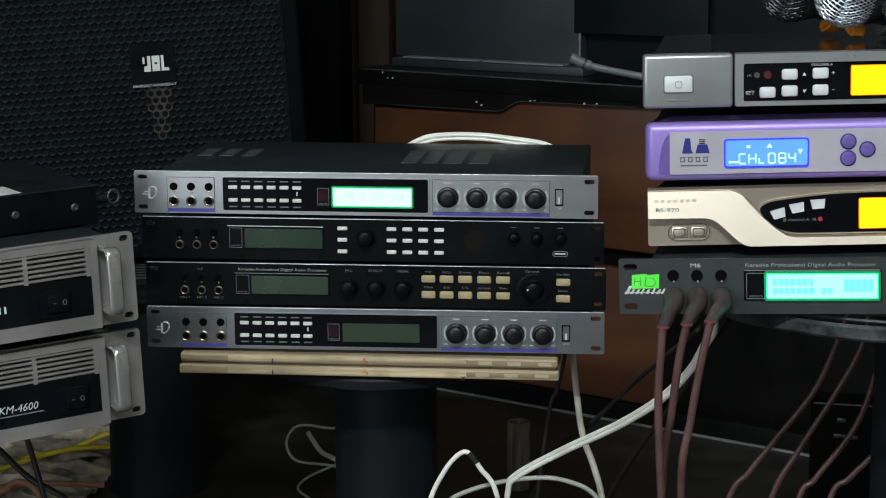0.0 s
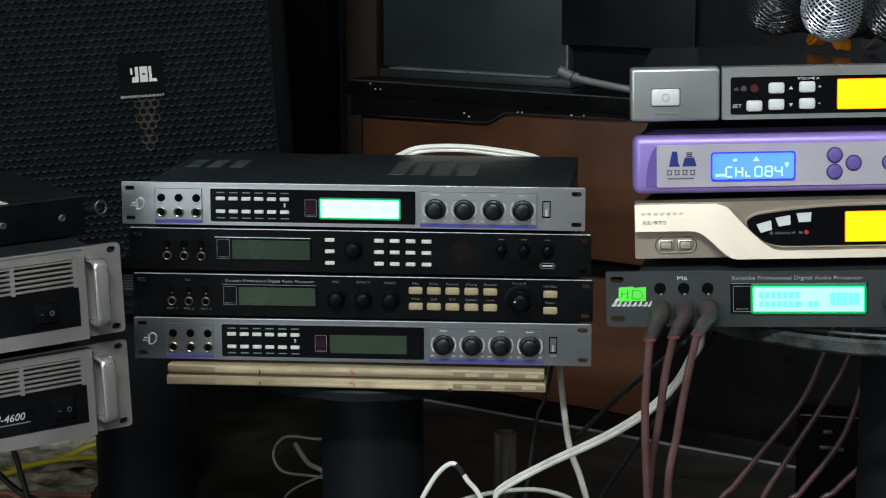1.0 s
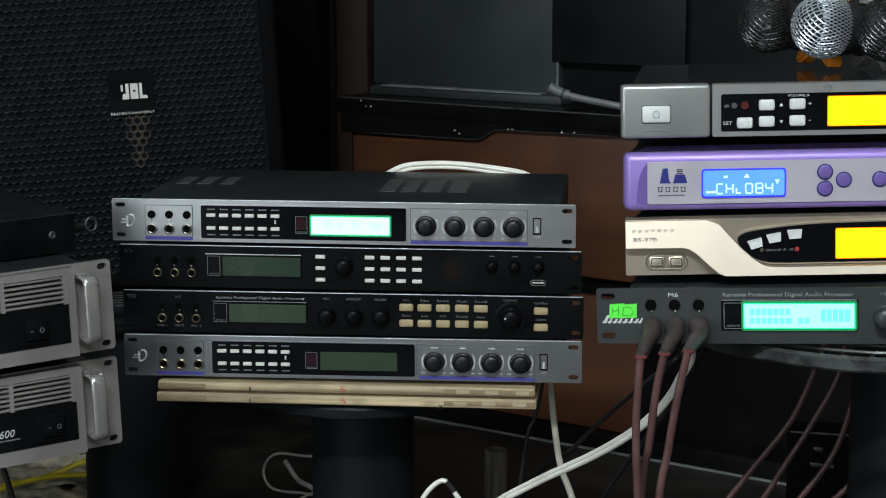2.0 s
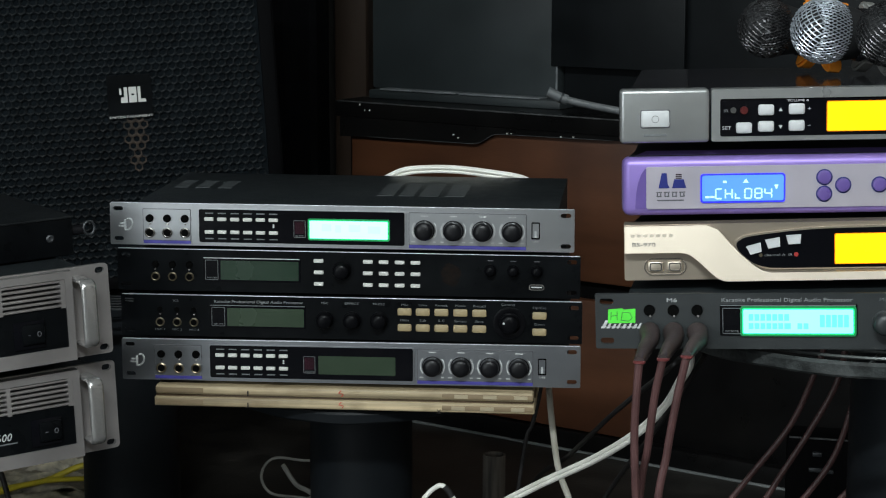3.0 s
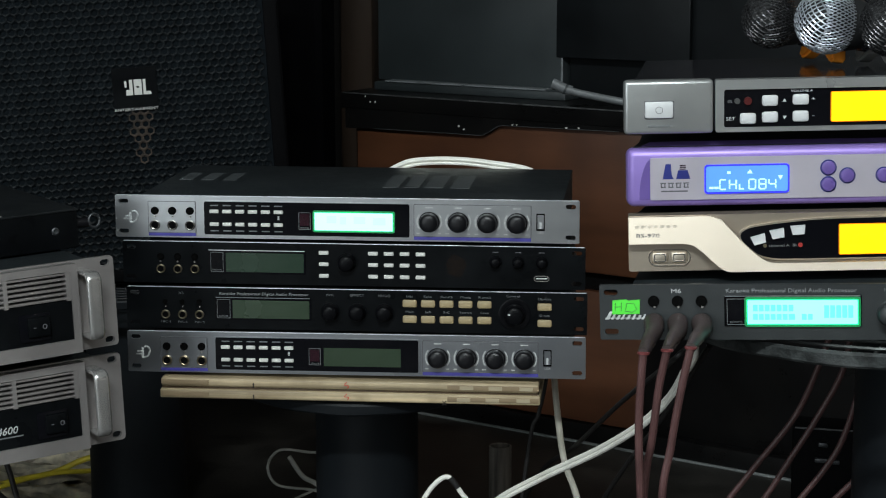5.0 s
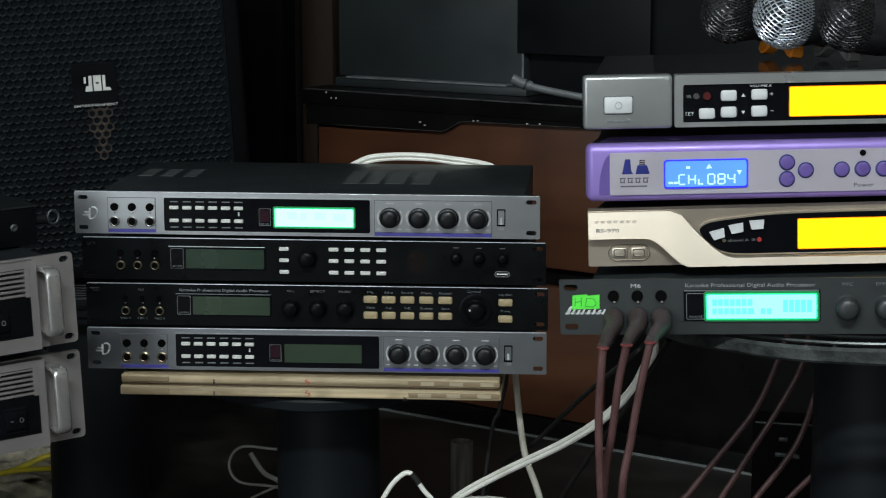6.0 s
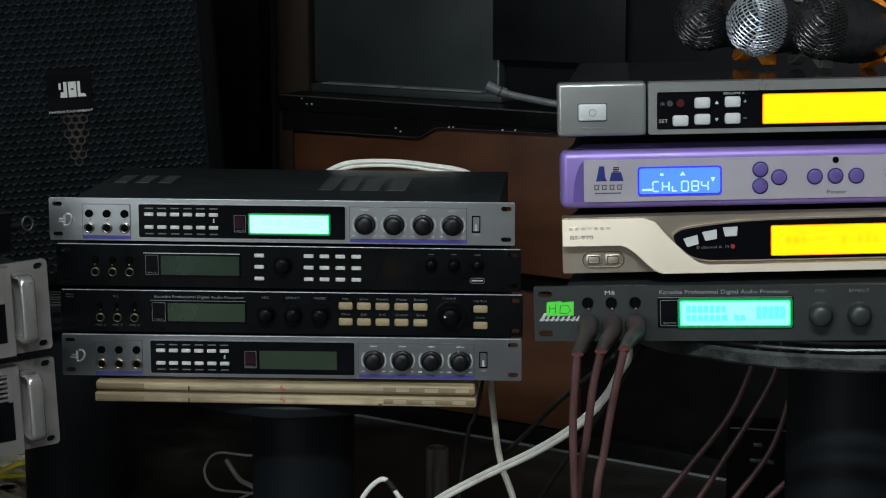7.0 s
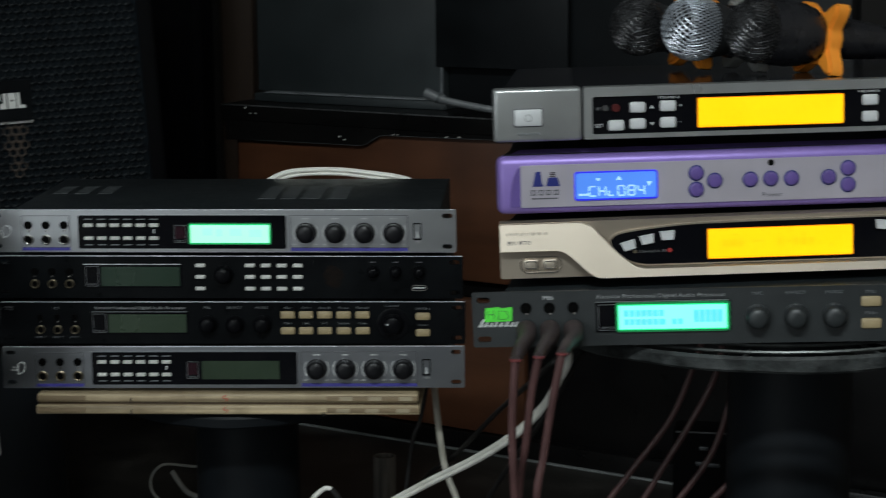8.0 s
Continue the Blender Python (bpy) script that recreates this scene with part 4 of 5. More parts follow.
for pts in ([(0.47, -0.3, 0.47), (0.457, -0.3, 0.430), (0.439, -0.3, 0.387), (0.406, -0.3, 0.341), (0.385, -0.3, 0.312), (0.366, -0.3, 0.282), (0.33, -0.3, 0.15), (0.31, -0.3, 0.004)],
            [(0.485, -0.3, 0.47), (0.478, -0.3, 0.428), (0.456, -0.3, 0.383), (0.426, -0.3, 0.331), (0.403, -0.3, 0.283), (0.37, -0.3, 0.15), (0.35, -0.3, 0.004)],
            [(0.505, -0.3, 0.47), (0.493, -0.3, 0.414), (0.476, -0.3, 0.358), (0.443, -0.3, 0.309), (0.427, -0.3, 0.284), (0.40, -0.3, 0.15), (0.385, -0.3, 0.004)],
            [(0.53, -0.3, 0.40), (0.501, -0.3, 0.344), (0.472, -0.3, 0.310), (0.454, -0.3, 0.285), (0.43, -0.3, 0.15), (0.42, -0.3, 0.004)]):
    cable(pts, 0.0027, RED_CABLE, "dark red cable sagging under the wire stool", "microphone cables")
cable([(-0.10, 0.60, 0.085), (-0.141, 0.60, 0.078), (-0.189, 0.60, 0.080), (-0.207, 0.60, 0.056), (-0.194, 0.60, 0.030), (-0.146, 0.60, 0.024), (-0.09, 0.60, 0.012)], 0.0020, GREY_CABLE, "grey-white cable loop lying on the floor", "floor cables")
cable([(-0.175, 0.59, 0.074), (-0.155, 0.58, 0.050), (-0.135, 0.57, 0.043), (-0.10, 0.57, 0.02)], 0.0034, GREY_CABLE, "grey cable plug end lying on the floor", "floor cables")
cable([(-0.12, 0.62, 0.032), (-0.142, 0.60, 0.024), (-0.174, 0.58, 0.012), (-0.182, 0.55, 0.005), (-0.150, 0.50, 0.004)], 0.0018, GREY_CABLE, "grey-white cable loop lying on the floor", "floor cables")
for k, (pts, r, mt, lab) in enumerate((
        ([(-0.75, 0.55, 0.006), (-0.647, 0.58, 0.008), (-0.578, 0.62, 0.018), (-0.520, 0.62, 0.032), (-0.460, 0.62, 0.056), (-0.42, 0.64, 0.03)], 0.0042, YELLOW_CABLE, "yellow cable trailing over rubble on the floor"),
        ([(-0.66, 0.47, 0.012), (-0.57, 0.56, 0.030), (-0.52, 0.60, 0.036), (-0.47, 0.64, 0.030), (-0.40, 0.72, 0.010)], 0.0036, YELLOW_CABLE, "yellow cable trailing over rubble on the floor"),
        ([(-0.68, 0.42, 0.010), (-0.56, 0.41, 0.032), (-0.526, 0.40, 0.052), (-0.500, 0.40, 0.040), (-0.478, 0.38, 0.010)], 0.0044, BROWN_CABLE, "reddish brown cable bent on the floor"),
        ([(-0.66, 0.47, 0.008), (-0.58, 0.47, 0.020), (-0.51, 0.47, 0.028), (-0.44, 0.50, 0.018)], 0.0040, BROWN_CABLE, "reddish brown cable bent on the floor"),
        ([(-0.345, -0.10, 0.285), (-0.335, -0.10, 0.263), (-0.328, -0.10, 0.237), (-0.317, -0.10, 0.190), (-0.30, -0.10, 0.10), (-0.29, -0.10, 0.004)], 0.0030, BLACK_CABLE, "thick black cable hanging below the amplifiers"),
        ([(-0.44, -0.05, 0.275), (-0.388, -0.05, 0.239), (-0.353, -0.05, 0.206), (-0.305, -0.05, 0.175), (-0.26, -0.04, 0.10), (-0.25, -0.03, 0.004)], 0.0033, BLACK_CABLE, "thick black cable hanging below the amplifiers"))):
    cable(pts, r, mt, lab, "floor cables" if k < 4 else "black cables")

# ---- board under the processors ----
WOOD = mat("pale_raw_wood", (0.43, 0.34, 0.21), 0.5, 0.0, 0.55, 42, 0.3, 260, stain=(0.20, 0.145, 0.08), stain_scale=14, stretch=(0.09, 1.4, 4.5))
WOOD_PALE = mat("taped_pale_wood", (0.40, 0.33, 0.22), 0.5, 0.0, 0.15, 26, 0.1, 260, stretch=(0.12, 1.4, 3.5))
WOOD_SEAM = mat("dark_brown_batten_wood", (0.085, 0.055, 0.030), 0.6, 0.0, 0.3, 26, 0.2, 260, stretch=(0.12, 1.4, 3.5))
WOOD_DARK = mat("shaded_brown_wood_stain", (0.245, 0.18, 0.105), 0.6, 0.0, 0.25, 26, 0.2, 260, stretch=(0.12, 1.4, 3.5))
for k, (z0, z1) in enumerate(((0.3105, 0.3206), (0.3230, 0.3330))):
    s = thing("wooden_board", pose(0.002, 0, 0, 0, 0, 0.6), "pale raw wooden board under the processor stack", "board", "boards under the stack")
    part("plank", box(B(), -0.2005 + 0.001 * k, 0.2005 - 0.0015 * k, -0.001 + 0.0006 * k, 0.185, z0, z1, 0.0028 if k else 0.0018, 3), WOOD, s)
    # Darker plates at both ends, three paler rectangles on the right one.
    part("stained_end", box(B(), -0.1985, -0.1480, -0.0019 + 0.0006 * k, 0.03, z0 + 0.0024, z1 - 0.0024, 0.0004), WOOD_DARK, s, "darker end")
    part("stained_end", box(B(), 0.1040, 0.1990, -0.0019 + 0.0006 * k, 0.05, z0 + 0.0024, z1 - 0.0024, 0.0004), WOOD_DARK, s, "darker end")
    for x in (0.1140, 0.1440, 0.1760):
        part("pale_patch", box(B(), x + 0.003 * k, x + 0.014 + 0.003 * k, -0.0023 + 0.0006 * k, 0.0, z0 + 0.003, z1 - 0.003), WOOD_PALE, s)
    part("red_mark", sweep(B(), [(-0.0015, -0.0012, z1 - 0.0015), (-0.0040, -0.0014, z1 - 0.0045), (0.0005, -0.0014, z1 - 0.0052), (-0.0010, -0.0014, z0 + 0.0020)], 0.00045, 5, 4), RED_INK, s)
    part("pencil_mark", box(B(), -0.101, -0.0998, -0.0018, 0.0, z0 + 0.0005, z0 + 0.0055), BLACK_INK, s)

seam = thing("wooden_batten", pose(0.002, 0.003, 0, 0, 0, 0.6), "thin brown wooden batten between the two boards", "board", "boards under the stack")
part("strip", box(B(), -0.199, 0.198, 0.0, 0.18, 0.3202, 0.3234, 0.0003), WOOD_SEAM, seam)
for dx in (-1, 1):
    part("pencil_cross", box(B(), -0.0030, 0.0030, -0.0001, 0.0002, -0.0004, 0.0004), BLACK_INK, seam, m=pose(0.1010, -0.0062, 0.3120, 0, 50 * dx))

# ---- stools ----
STOOL = mat("matt_black_stool_metal", (0.0070, 0.0088, 0.0108), 0.5, 0.0, 0.2, 12, 0.15, 300, stain=(0.0095, 0.0115, 0.014), stain_scale=6, spec=0.2)
RIM = mat("worn_black_rim_vinyl", (0.022, 0.025, 0.025), 0.6, 0.0, 0.6, 90, 0.9, 300, stain=(0.075, 0.080, 0.080), stain_scale=42, spec=0.3)
WIRE = mat("dull_steel_wire", (0.085, 0.092, 0.09), 0.36, 0.6, 0.2, 90)


def stool(x, y, top, r, pr, tilt=0.0, band=None):
    """A pedestal stool: a banded rim round a wire seat that may tip a little on its column."""
    s = thing("stool", pose(x, y, 0), "round black pedestal stool with a wire seat, loaded with gear", "stool", "stools under the stacks")
    part("pedestal", lathe(B(), [(pr * 1.03, 0.001), (pr * 1.03, 0.006), (pr * 1.01, 0.012), (pr, 0.03), (pr, top - 0.05), (pr * 1.05, top - 0.034), (pr * 1.05, top - 0.022)], seg=48), STOOL, s)
    tip = T(0, 0, top) @ pose(0, 0, 0, 0, tilt, 0) @ T(0, 0, -top)
    ring = B()
    loops = []
    for k in range(72):
        a = 2 * math.pi * k / 72
        wob = 0.0007 * math.sin(5 * a) + 0.0004 * math.sin(13 * a)
        prof = ((r - 0.005, -0.0045), (r - 0.0015, -0.0038), (r, -0.0062), (r - 0.0006, -0.0145 + wob), (r - 0.0025, -0.0165 + wob), (r - 0.006, -0.0158 + wob), (r - 0.0065, -0.0066))
        loops.append([ring.verts.new((q * math.cos(a), q * math.sin(a), top + h)) for q, h in prof])
    for k in range(72):
        p, q = loops[k], loops[(k + 1) % 72]
        for i in range(7):
            ring.faces.new((p[i], q[i], q[(i + 1) % 7], p[(i + 1) % 7]))
    part("rim", ring, band or STOOL, s, "scuffed black vinyl band" if band else "", tip)
    for k in range(1, 9):
        q = k * (r - 0.006) / 8.6
        wire = sweep(B(), [(q * math.cos(a * math.pi / 20), q * math.sin(a * math.pi / 20), top - 0.0048) for a in range(41)], 0.0014, 6, 1, False)
        part("seat_wire", wire, WIRE if band else STOOL, s, "", tip)
    for a in range(0, 180, 30):
        ca, sa = math.cos(radians(a + 12)), math.sin(radians(a + 12))
        part("seat_wire", sweep(B(), [(-(r - 0.006) * ca, -(r - 0.006) * sa, top - 0.0075), ((r - 0.006) * ca, (r - 0.006) * sa, top - 0.0075)], 0.0016, 6, 1, False), WIRE if band else STOOL, s, "", tip)
    for a in (20, 110, 200, 290):
        part("seat_bracket", sweep(B(), [(pr * 0.9 * math.cos(radians(a)), pr * 0.9 * math.sin(radians(a)), top - 0.024), ((r - 0.008) * math.cos(radians(a)), (r - 0.008) * math.sin(radians(a)), top - 0.012)], 0.004, 8, 1, False), STOOL, s, "", tip)
    return s


stool(-0.001, 0.150, 0.3100, 0.146, 0.0578)
stool(0.537, -0.335, 0.5036, 0.206, 0.0520, -2.3, RIM)
stool(-0.379, 0.560, 0.3300, 0.150, 0.0655)
stool(-0.500, -0.100, 0.2830, 0.150, 0.056)

# ---- amplifiers ----
SCREW = mat("dull_steel_screw", (0.045, 0.048, 0.052), 0.45, 0.5, 0.3, 200)
BOX_LID = mat("black_sheet_steel", (0.0095, 0.0112, 0.0125), 0.42, 0.0, 0.3, 40, 0.25, 900, stain=(0.016, 0.018, 0.019), stain_scale=9, spec=0.3)
SLOT = mat("dark_vent_depth", (0.010, 0.010, 0.011), 0.7, 0.0, 0.2, 40)


def amplifier(m, marked):
    """A two-unit power amplifier: eared plate, vent slats, black panel and pull handles."""
    h = 0.0882
    a = thing("power_amplifier", m, "pearl grey rack power amplifier with pull handles and vent slats", "amplifier", "stacked amplifiers")
    slots = [pill(sx * 0.2325, z, 0.0095, 0.0062) for sx in (-1, 1) for z in (0.0062, h - 0.0062)]
    part("faceplate", plate(B(), rounded(-W / 2, W / 2, 0, h, 0.004, 3), 0, 0.004, slots), AMP_SILVER, a)
    part("case", box(B(), -0.217, 0.217, 0.0041, 0.36, 0.001, h - 0.001, 0.002), CASE, a)
    # raised centre: rails around the vents and the black panel
    part("centre_panel", plate(B(), rounded(-0.200, 0.200, 0.001, h - 0.001, 0.001, 2), -0.012, 0.0004, [rounded(-0.1928, 0.1928, 0.0143, h - 0.0080, 0.001, 2)]), AMP_SILVER, a)
    part("vent_back", box(B(), -0.1930, 0.1930, -0.0015, 0.0006, 0.0140, h - 0.0078), SLOT, a)
    for row in range(6):
        z = 0.0536 + row * 0.0047
        part("vent_slat", box(B(), -0.1926, 0.1926, -0.0112, -0.0014, z, z + 0.0024, 0.0005), AMP_SILVER, a)
    for k in range(5):
        x = 0.1285 - 0.0640 * k
        part("vent_post", box(B(), x - 0.0021, x + 0.0021, -0.0114, -0.0014, 0.0524, h - 0.0082), AMP_SILVER, a)
    part("vent_post", box(B(), 0.1880, 0.1927, -0.0115, -0.0014, 0.0524, h - 0.0082), AMP_SILVER, a)
    part("black_panel", box(B(), -0.1927, 0.1927, -0.0105, -0.0012, 0.0145, 0.0526), BLACK_FACE, a, "black name panel")
    dx = 0.009 if marked else 0.0
    part("switch_frame", box(B(), 0.1390 + dx, 0.1700 + dx, -0.0122, -0.0100, 0.0180, 0.0450, 0.001), WINDOW, a)
    part("rocker_switch", box(B(), 0.1465 + dx, 0.1690 + dx, -0.0150, -0.0120, 0.0225, 0.0420, 0.0018), BLACK_FACE, a)
    part("switch_mark", plate(B(), [(0.1630 + dx + 0.0022 * math.cos(k * 0.4), 0.0322 + 0.0026 * math.sin(k * 0.4)) for k in range(16)], -0.0154, -0.0148, [[(0.1630 + dx + 0.0014 * math.cos(k * 0.4), 0.0322 + 0.0018 * math.sin(k * 0.4)) for k in range(16)]]), PRINT_DARK, a)
    part("switch_mark", box(B(), 0.1518 + dx, 0.1545 + dx, -0.0154, -0.0148, 0.0316, 0.0324), PRINT_DARK, a)
    if marked:
        writing("KM-4600", 0.1088, 0.0288, 0.0105, 0.0390, PRINT, a, -0.0108, shear=0.25)
        bars([(0.1110, 0.0258, 0.046, 0.0012)], PRINT_DIM, a, -0.0107)
    else:
        writing("II", 0.1036, 0.0288, 0.0100, 0.0072, PRINT, a, -0.0108)
    for sx in (-1, 1):
        part("handle", B_handle(sx), HANDLE, a)
    part("foot", cyl(B(), 0.175, 0.02, -0.0020, 0.011, 0.006, "z", 16), KNOB, a)
    part("foot", cyl(B(), -0.175, 0.02, -0.0020, 0.011, 0.006, "z", 16), KNOB, a)
    return a


def B_handle(sx):
    """A flat-bar pull handle bent into a deep U, its back on the plate."""
    bm = B()
    x, w, t, d, z0, z1 = sx * 0.2096, 0.0150, 0.0036, 0.031, 0.0132, 0.0798
    outer = [(0.0, z0)] + [(-d + 0.009 - 0.009 * math.sin(radians(k)), z0 + 0.009 - 0.009 * math.cos(radians(k))) for k in range(0, 91, 15)] + [(-d + 0.009 - 0.009 * math.cos(radians(k)), z1 - 0.009 + 0.009 * math.sin(radians(k))) for k in range(0, 91, 15)] + [(0.0, z1)]
    ri = 0.009 - t
    inner = [(0.0, z0 + t)] + [(-d + 0.009 - ri * math.sin(radians(k)), z0 + 0.009 - ri * math.cos(radians(k))) for k in range(0, 91, 15)] + [(-d + 0.009 - ri * math.cos(radians(k)), z1 - 0.009 + ri * math.sin(radians(k))) for k in range(0, 91, 15)] + [(0.0, z1 - t)]
    n = len(outer)
    mid = lambda q: [(o[0] + (i[0] - o[0]) * q, o[1] + (i[1] - o[1]) * q) for o, i in zip(outer, inner)]
    section = ((-w / 2, inner), (-w / 2, mid(0.7)), (-w / 2 + 0.0008, mid(0.35)), (-w / 2 + 0.0022, mid(0.1)), (-w / 2 + 0.0042, outer),
               (w / 2 - 0.0042, outer), (w / 2 - 0.0022, mid(0.1)), (w / 2 - 0.0008, mid(0.35)), (w / 2, mid(0.7)), (w / 2, inner))
    rows = [[bm.verts.new((x + off, y, z)) for y, z in line] for off, line in section]
    m = len(rows)
    for k in range(n - 1):
        for r in range(m):
            p, q = rows[r], rows[(r + 1) % m]
            bm.faces.new((p[k], p[k + 1], q[k + 1], q[k]))
    for k in (0, n - 1):
        bm.faces.new([rows[r][k] for r in range(m)])
    return bm


amplifier(pose(-0.3890, -0.2992, 0.3939, -1, -2, 38), False)
amplifier(pose(-0.3899, -0.2822, 0.2941, -1, -2, 38), True)

black_box = thing("black_steel_box", pose(-0.3890, -0.2992, 0.3939, -1, -2, 38), "black steel equipment box with screws, lying on the amplifiers", "equipment box")
part("case", box(B(), -0.190, 0.2315, 0.060, 0.290, 0.0890, 0.1265, 0.0018), BLACK_FACE, black_box)
part("lid", box(B(), -0.191, 0.2325, 0.0590, 0.291, 0.1260, 0.1283, 0.0008), BOX_LID, black_box)
for x in (0.025, 0.086, 0.1474, 0.2075):
    part("screw", lathe(B(), [(0.0040, -0.001), (0.0040, 0.0010), (0.0026, 0.0020), (0.001, 0.0014)], x, 0.060, 0.1080, "y", 14), SCREW, black_box)
part("paper_label", box(B(), 0.060, 0.156, 0.063, 0.115, 0.1282, 0.1286), KEY_WHITE, black_box, "white paper label")
part("shaft", cyl(B(), 0.2380, 0.068, 0.1120, 0.0050, 0.014, "x", 14), KNOB, black_box)
part("wing_ring", sweep(B(), [(0.2500 + 0.0056 * math.cos(a * math.pi / 8), 0.064, 0.1132 + 0.0068 * math.sin(a * math.pi / 8)) for a in range(17)], 0.0013, 8, 1, False), SCREW, black_box)

# ---- microphones ----
MESH_SILVER = mat("silver_wire_mesh", (0.52, 0.56, 0.62), 0.32, 0.75, 0.15, 200)
MESH_BLACK = mat("black_wire_mesh", (0.055, 0.055, 0.058), 0.28, 0.8, 0.3, 200)
MIC_BODY = mat("satin_black_microphone_body", (0.012, 0.012, 0.014), 0.28, 0.0, 0.15, 80)
MIC_CORE = mat("dark_grille_foam", (0.0045, 0.005, 0.006), 0.8, 0.0, 0.2, 80)
ORANGE_RUBBER = mat("orange_silicone", (0.90, 0.30, 0.03), 0.42, 0.0, 0.08, 60)
GREY_RUBBER = mat("grey_silicone", (0.20, 0.20, 0.19), 0.45, 0.0, 0.08, 60)


def microphone(eye, toward, mesh_mat, ring_mat, r, label, long_collar=False):
    """A vocal microphone lying on its side; local +x runs from the head to the tail."""
    d = (Vector(toward) - Vector(eye)).normalized()
    z = (Vector((0, 0, 1)) - d * d.z).normalized()
    m = Matrix((d, z.cross(d), z)).transposed().to_4x4()
    m.translation = eye
    mic = thing("microphone", m, label, "microphone", "microphones on the receiver")
    core = [(0.4 * r, -0.93 * r), (0.75 * r, -0.65 * r), (0.95 * r, -0.1 * r), (0.93 * r, 0.35 * r), (0.80 * r, 0.95 * r), (0.70 * r, 1.25 * r)]
    part("grille_core", lathe(B(), core, axis="x", seg=32), MIC_CORE, mic)
    # woven mesh over a ball that tapers to the neck

    def at(u, a):
        if u < 0.62:
            t = u / 0.62 * radians(128)
            x, q = -r * math.cos(t), r * math.sin(t)
        else:
            k = (u - 0.62) / 0.38
            x, q = r * 0.6157 + k * r * 0.62, r * (0.788 - 0.09 * k)
        return Vector((x, q * math.cos(a), q * math.sin(a)))
    weave = B()
    # square net over the front of the ball
    step, reach = 0.0034, r * 0.92
    for fam in (0, 1):
        for k in range(-int(reach / step), int(reach / step) + 1):
            c = k * step
            lim = math.sqrt(max(0.0, reach * reach - c * c))
            n = max(6, int(2 * lim / step) + 1)
            line = []
            for i in range(n + 1):
                e = -lim + 2 * lim * i / n
                a, b = ((c + e) * 0.7071, (e - c) * 0.7071) if fam else ((c + e) * 0.7071, (c - e) * 0.7071)
                d3 = Vector((-math.sqrt(max(0.0, r * r - a * a - b * b)), a, b))
                line.append(d3 * (1 + (0.00040 if (i + k + fam) % 2 else -0.00040) / r))
            sweep(weave, line, 0.00060, 4, 1, False)
    # slanted net towards the neck
    turns, rows = 54, 20
    for fam in (1, -1):
        for k in range(turns):
            line = []
            for i in range(rows + 1):
                u = 0.285 + 0.715 * i / rows
                a = 2 * math.pi * k / turns + fam * 1.2 * i / rows
                p = at(u, a)
                n = Vector((p.x if u < 0.62 else 0.1 * r, p.y, p.z)).normalized()
                line.append(p + n * (0.00035 * (1 if (i + k) % 2 else -1) * fam))
            sweep(weave, line, 0.00052, 4, 1, False)
    part("mesh_grille", weave, mesh_mat, mic, "woven wire grille")
    if long_collar:
        part("shell", lathe(B(), [(0.90 * r, 0.20 * r), (0.995 * r, 0.24 * r), (1.03 * r, 0.60 * r), (1.03 * r, 1.10 * r), (0.98 * r, 1.55 * r), (0.86 * r, 1.90 * r), (0.72 * r, 2.05 * r)], axis="x", seg=40), MIC_BODY, mic, "smooth black collar shell")
        part("shell_line", lathe(B(), [(1.028 * r, 1.02 * r), (1.042 * r, 1.03 * r), (1.042 * r, 1.05 * r), (1.026 * r, 1.06 * r)], axis="x", seg=40), MIC_BODY, mic)
    part("collar", lathe(B(), [(0.76 * r, 1.16 * r), (0.82 * r, 1.19 * r), (0.83 * r, 1.34 * r), (0.76 * r, 1.40 * r)], axis="x", seg=32), MIC_BODY, mic)
    part("body", lathe(B(), [(0.74 * r, 1.45 * r), (0.72 * r, 1.8 * r), (0.62 * r, 3.6 * r), (0.48 * r, 5.0 * r), (0.44 * r, 5.1 * r)], axis="x", seg=32), MIC_BODY, mic)
    if ring_mat:
        pts_o = []
        for k in range(80):
            a = 2 * math.pi * k / 80
            q = 0.0205 + 0.0180 * abs(math.cos(2 * (a - math.pi / 4))) ** 7
            pts_o.append((q * math.cos(a), q * math.sin(a)))
        hole = [(0.70 * r * math.cos(2 * math.pi * k / 24), 0.70 * r * math.sin(2 * math.pi * k / 24)) for k in range(24)]
        bm = plate(B(), pts_o, -0.0068, 0.0068, [hole])
        bmesh.ops.bevel(bm, geom=[e for e in bm.edges if e.is_manifold and e.calc_face_angle(0) > 1.2], offset=0.0022, segments=2, affect="EDGES")
        part("anti_roll_ring", bm, ring_mat, mic, "four-pointed silicone ring", pose(0.058 if long_collar else 0.050, 0, -0.0015, 0, 0, 90))
    return mic


AXIS = Vector((0.91, 0.40, -0.11))
for eye, mesh_mat, ring_mat, r, label, long_collar in (((0.4060, -0.355, 0.7310), MESH_BLACK, ORANGE_RUBBER, 0.0235, "black vocal microphone with an orange silicone ring", False),
                                                       ((0.4478, -0.385, 0.7309), MESH_SILVER, GREY_RUBBER, 0.0255, "silver-headed vocal microphone with a grey silicone ring", False),
                                                       ((0.4942, -0.420, 0.7309), MESH_BLACK, ORANGE_RUBBER, 0.0250, "black vocal microphone with a smooth collar and an orange ring", True)):
    microphone(eye, Vector(eye) + AXIS, mesh_mat, ring_mat, r, label, long_collar)

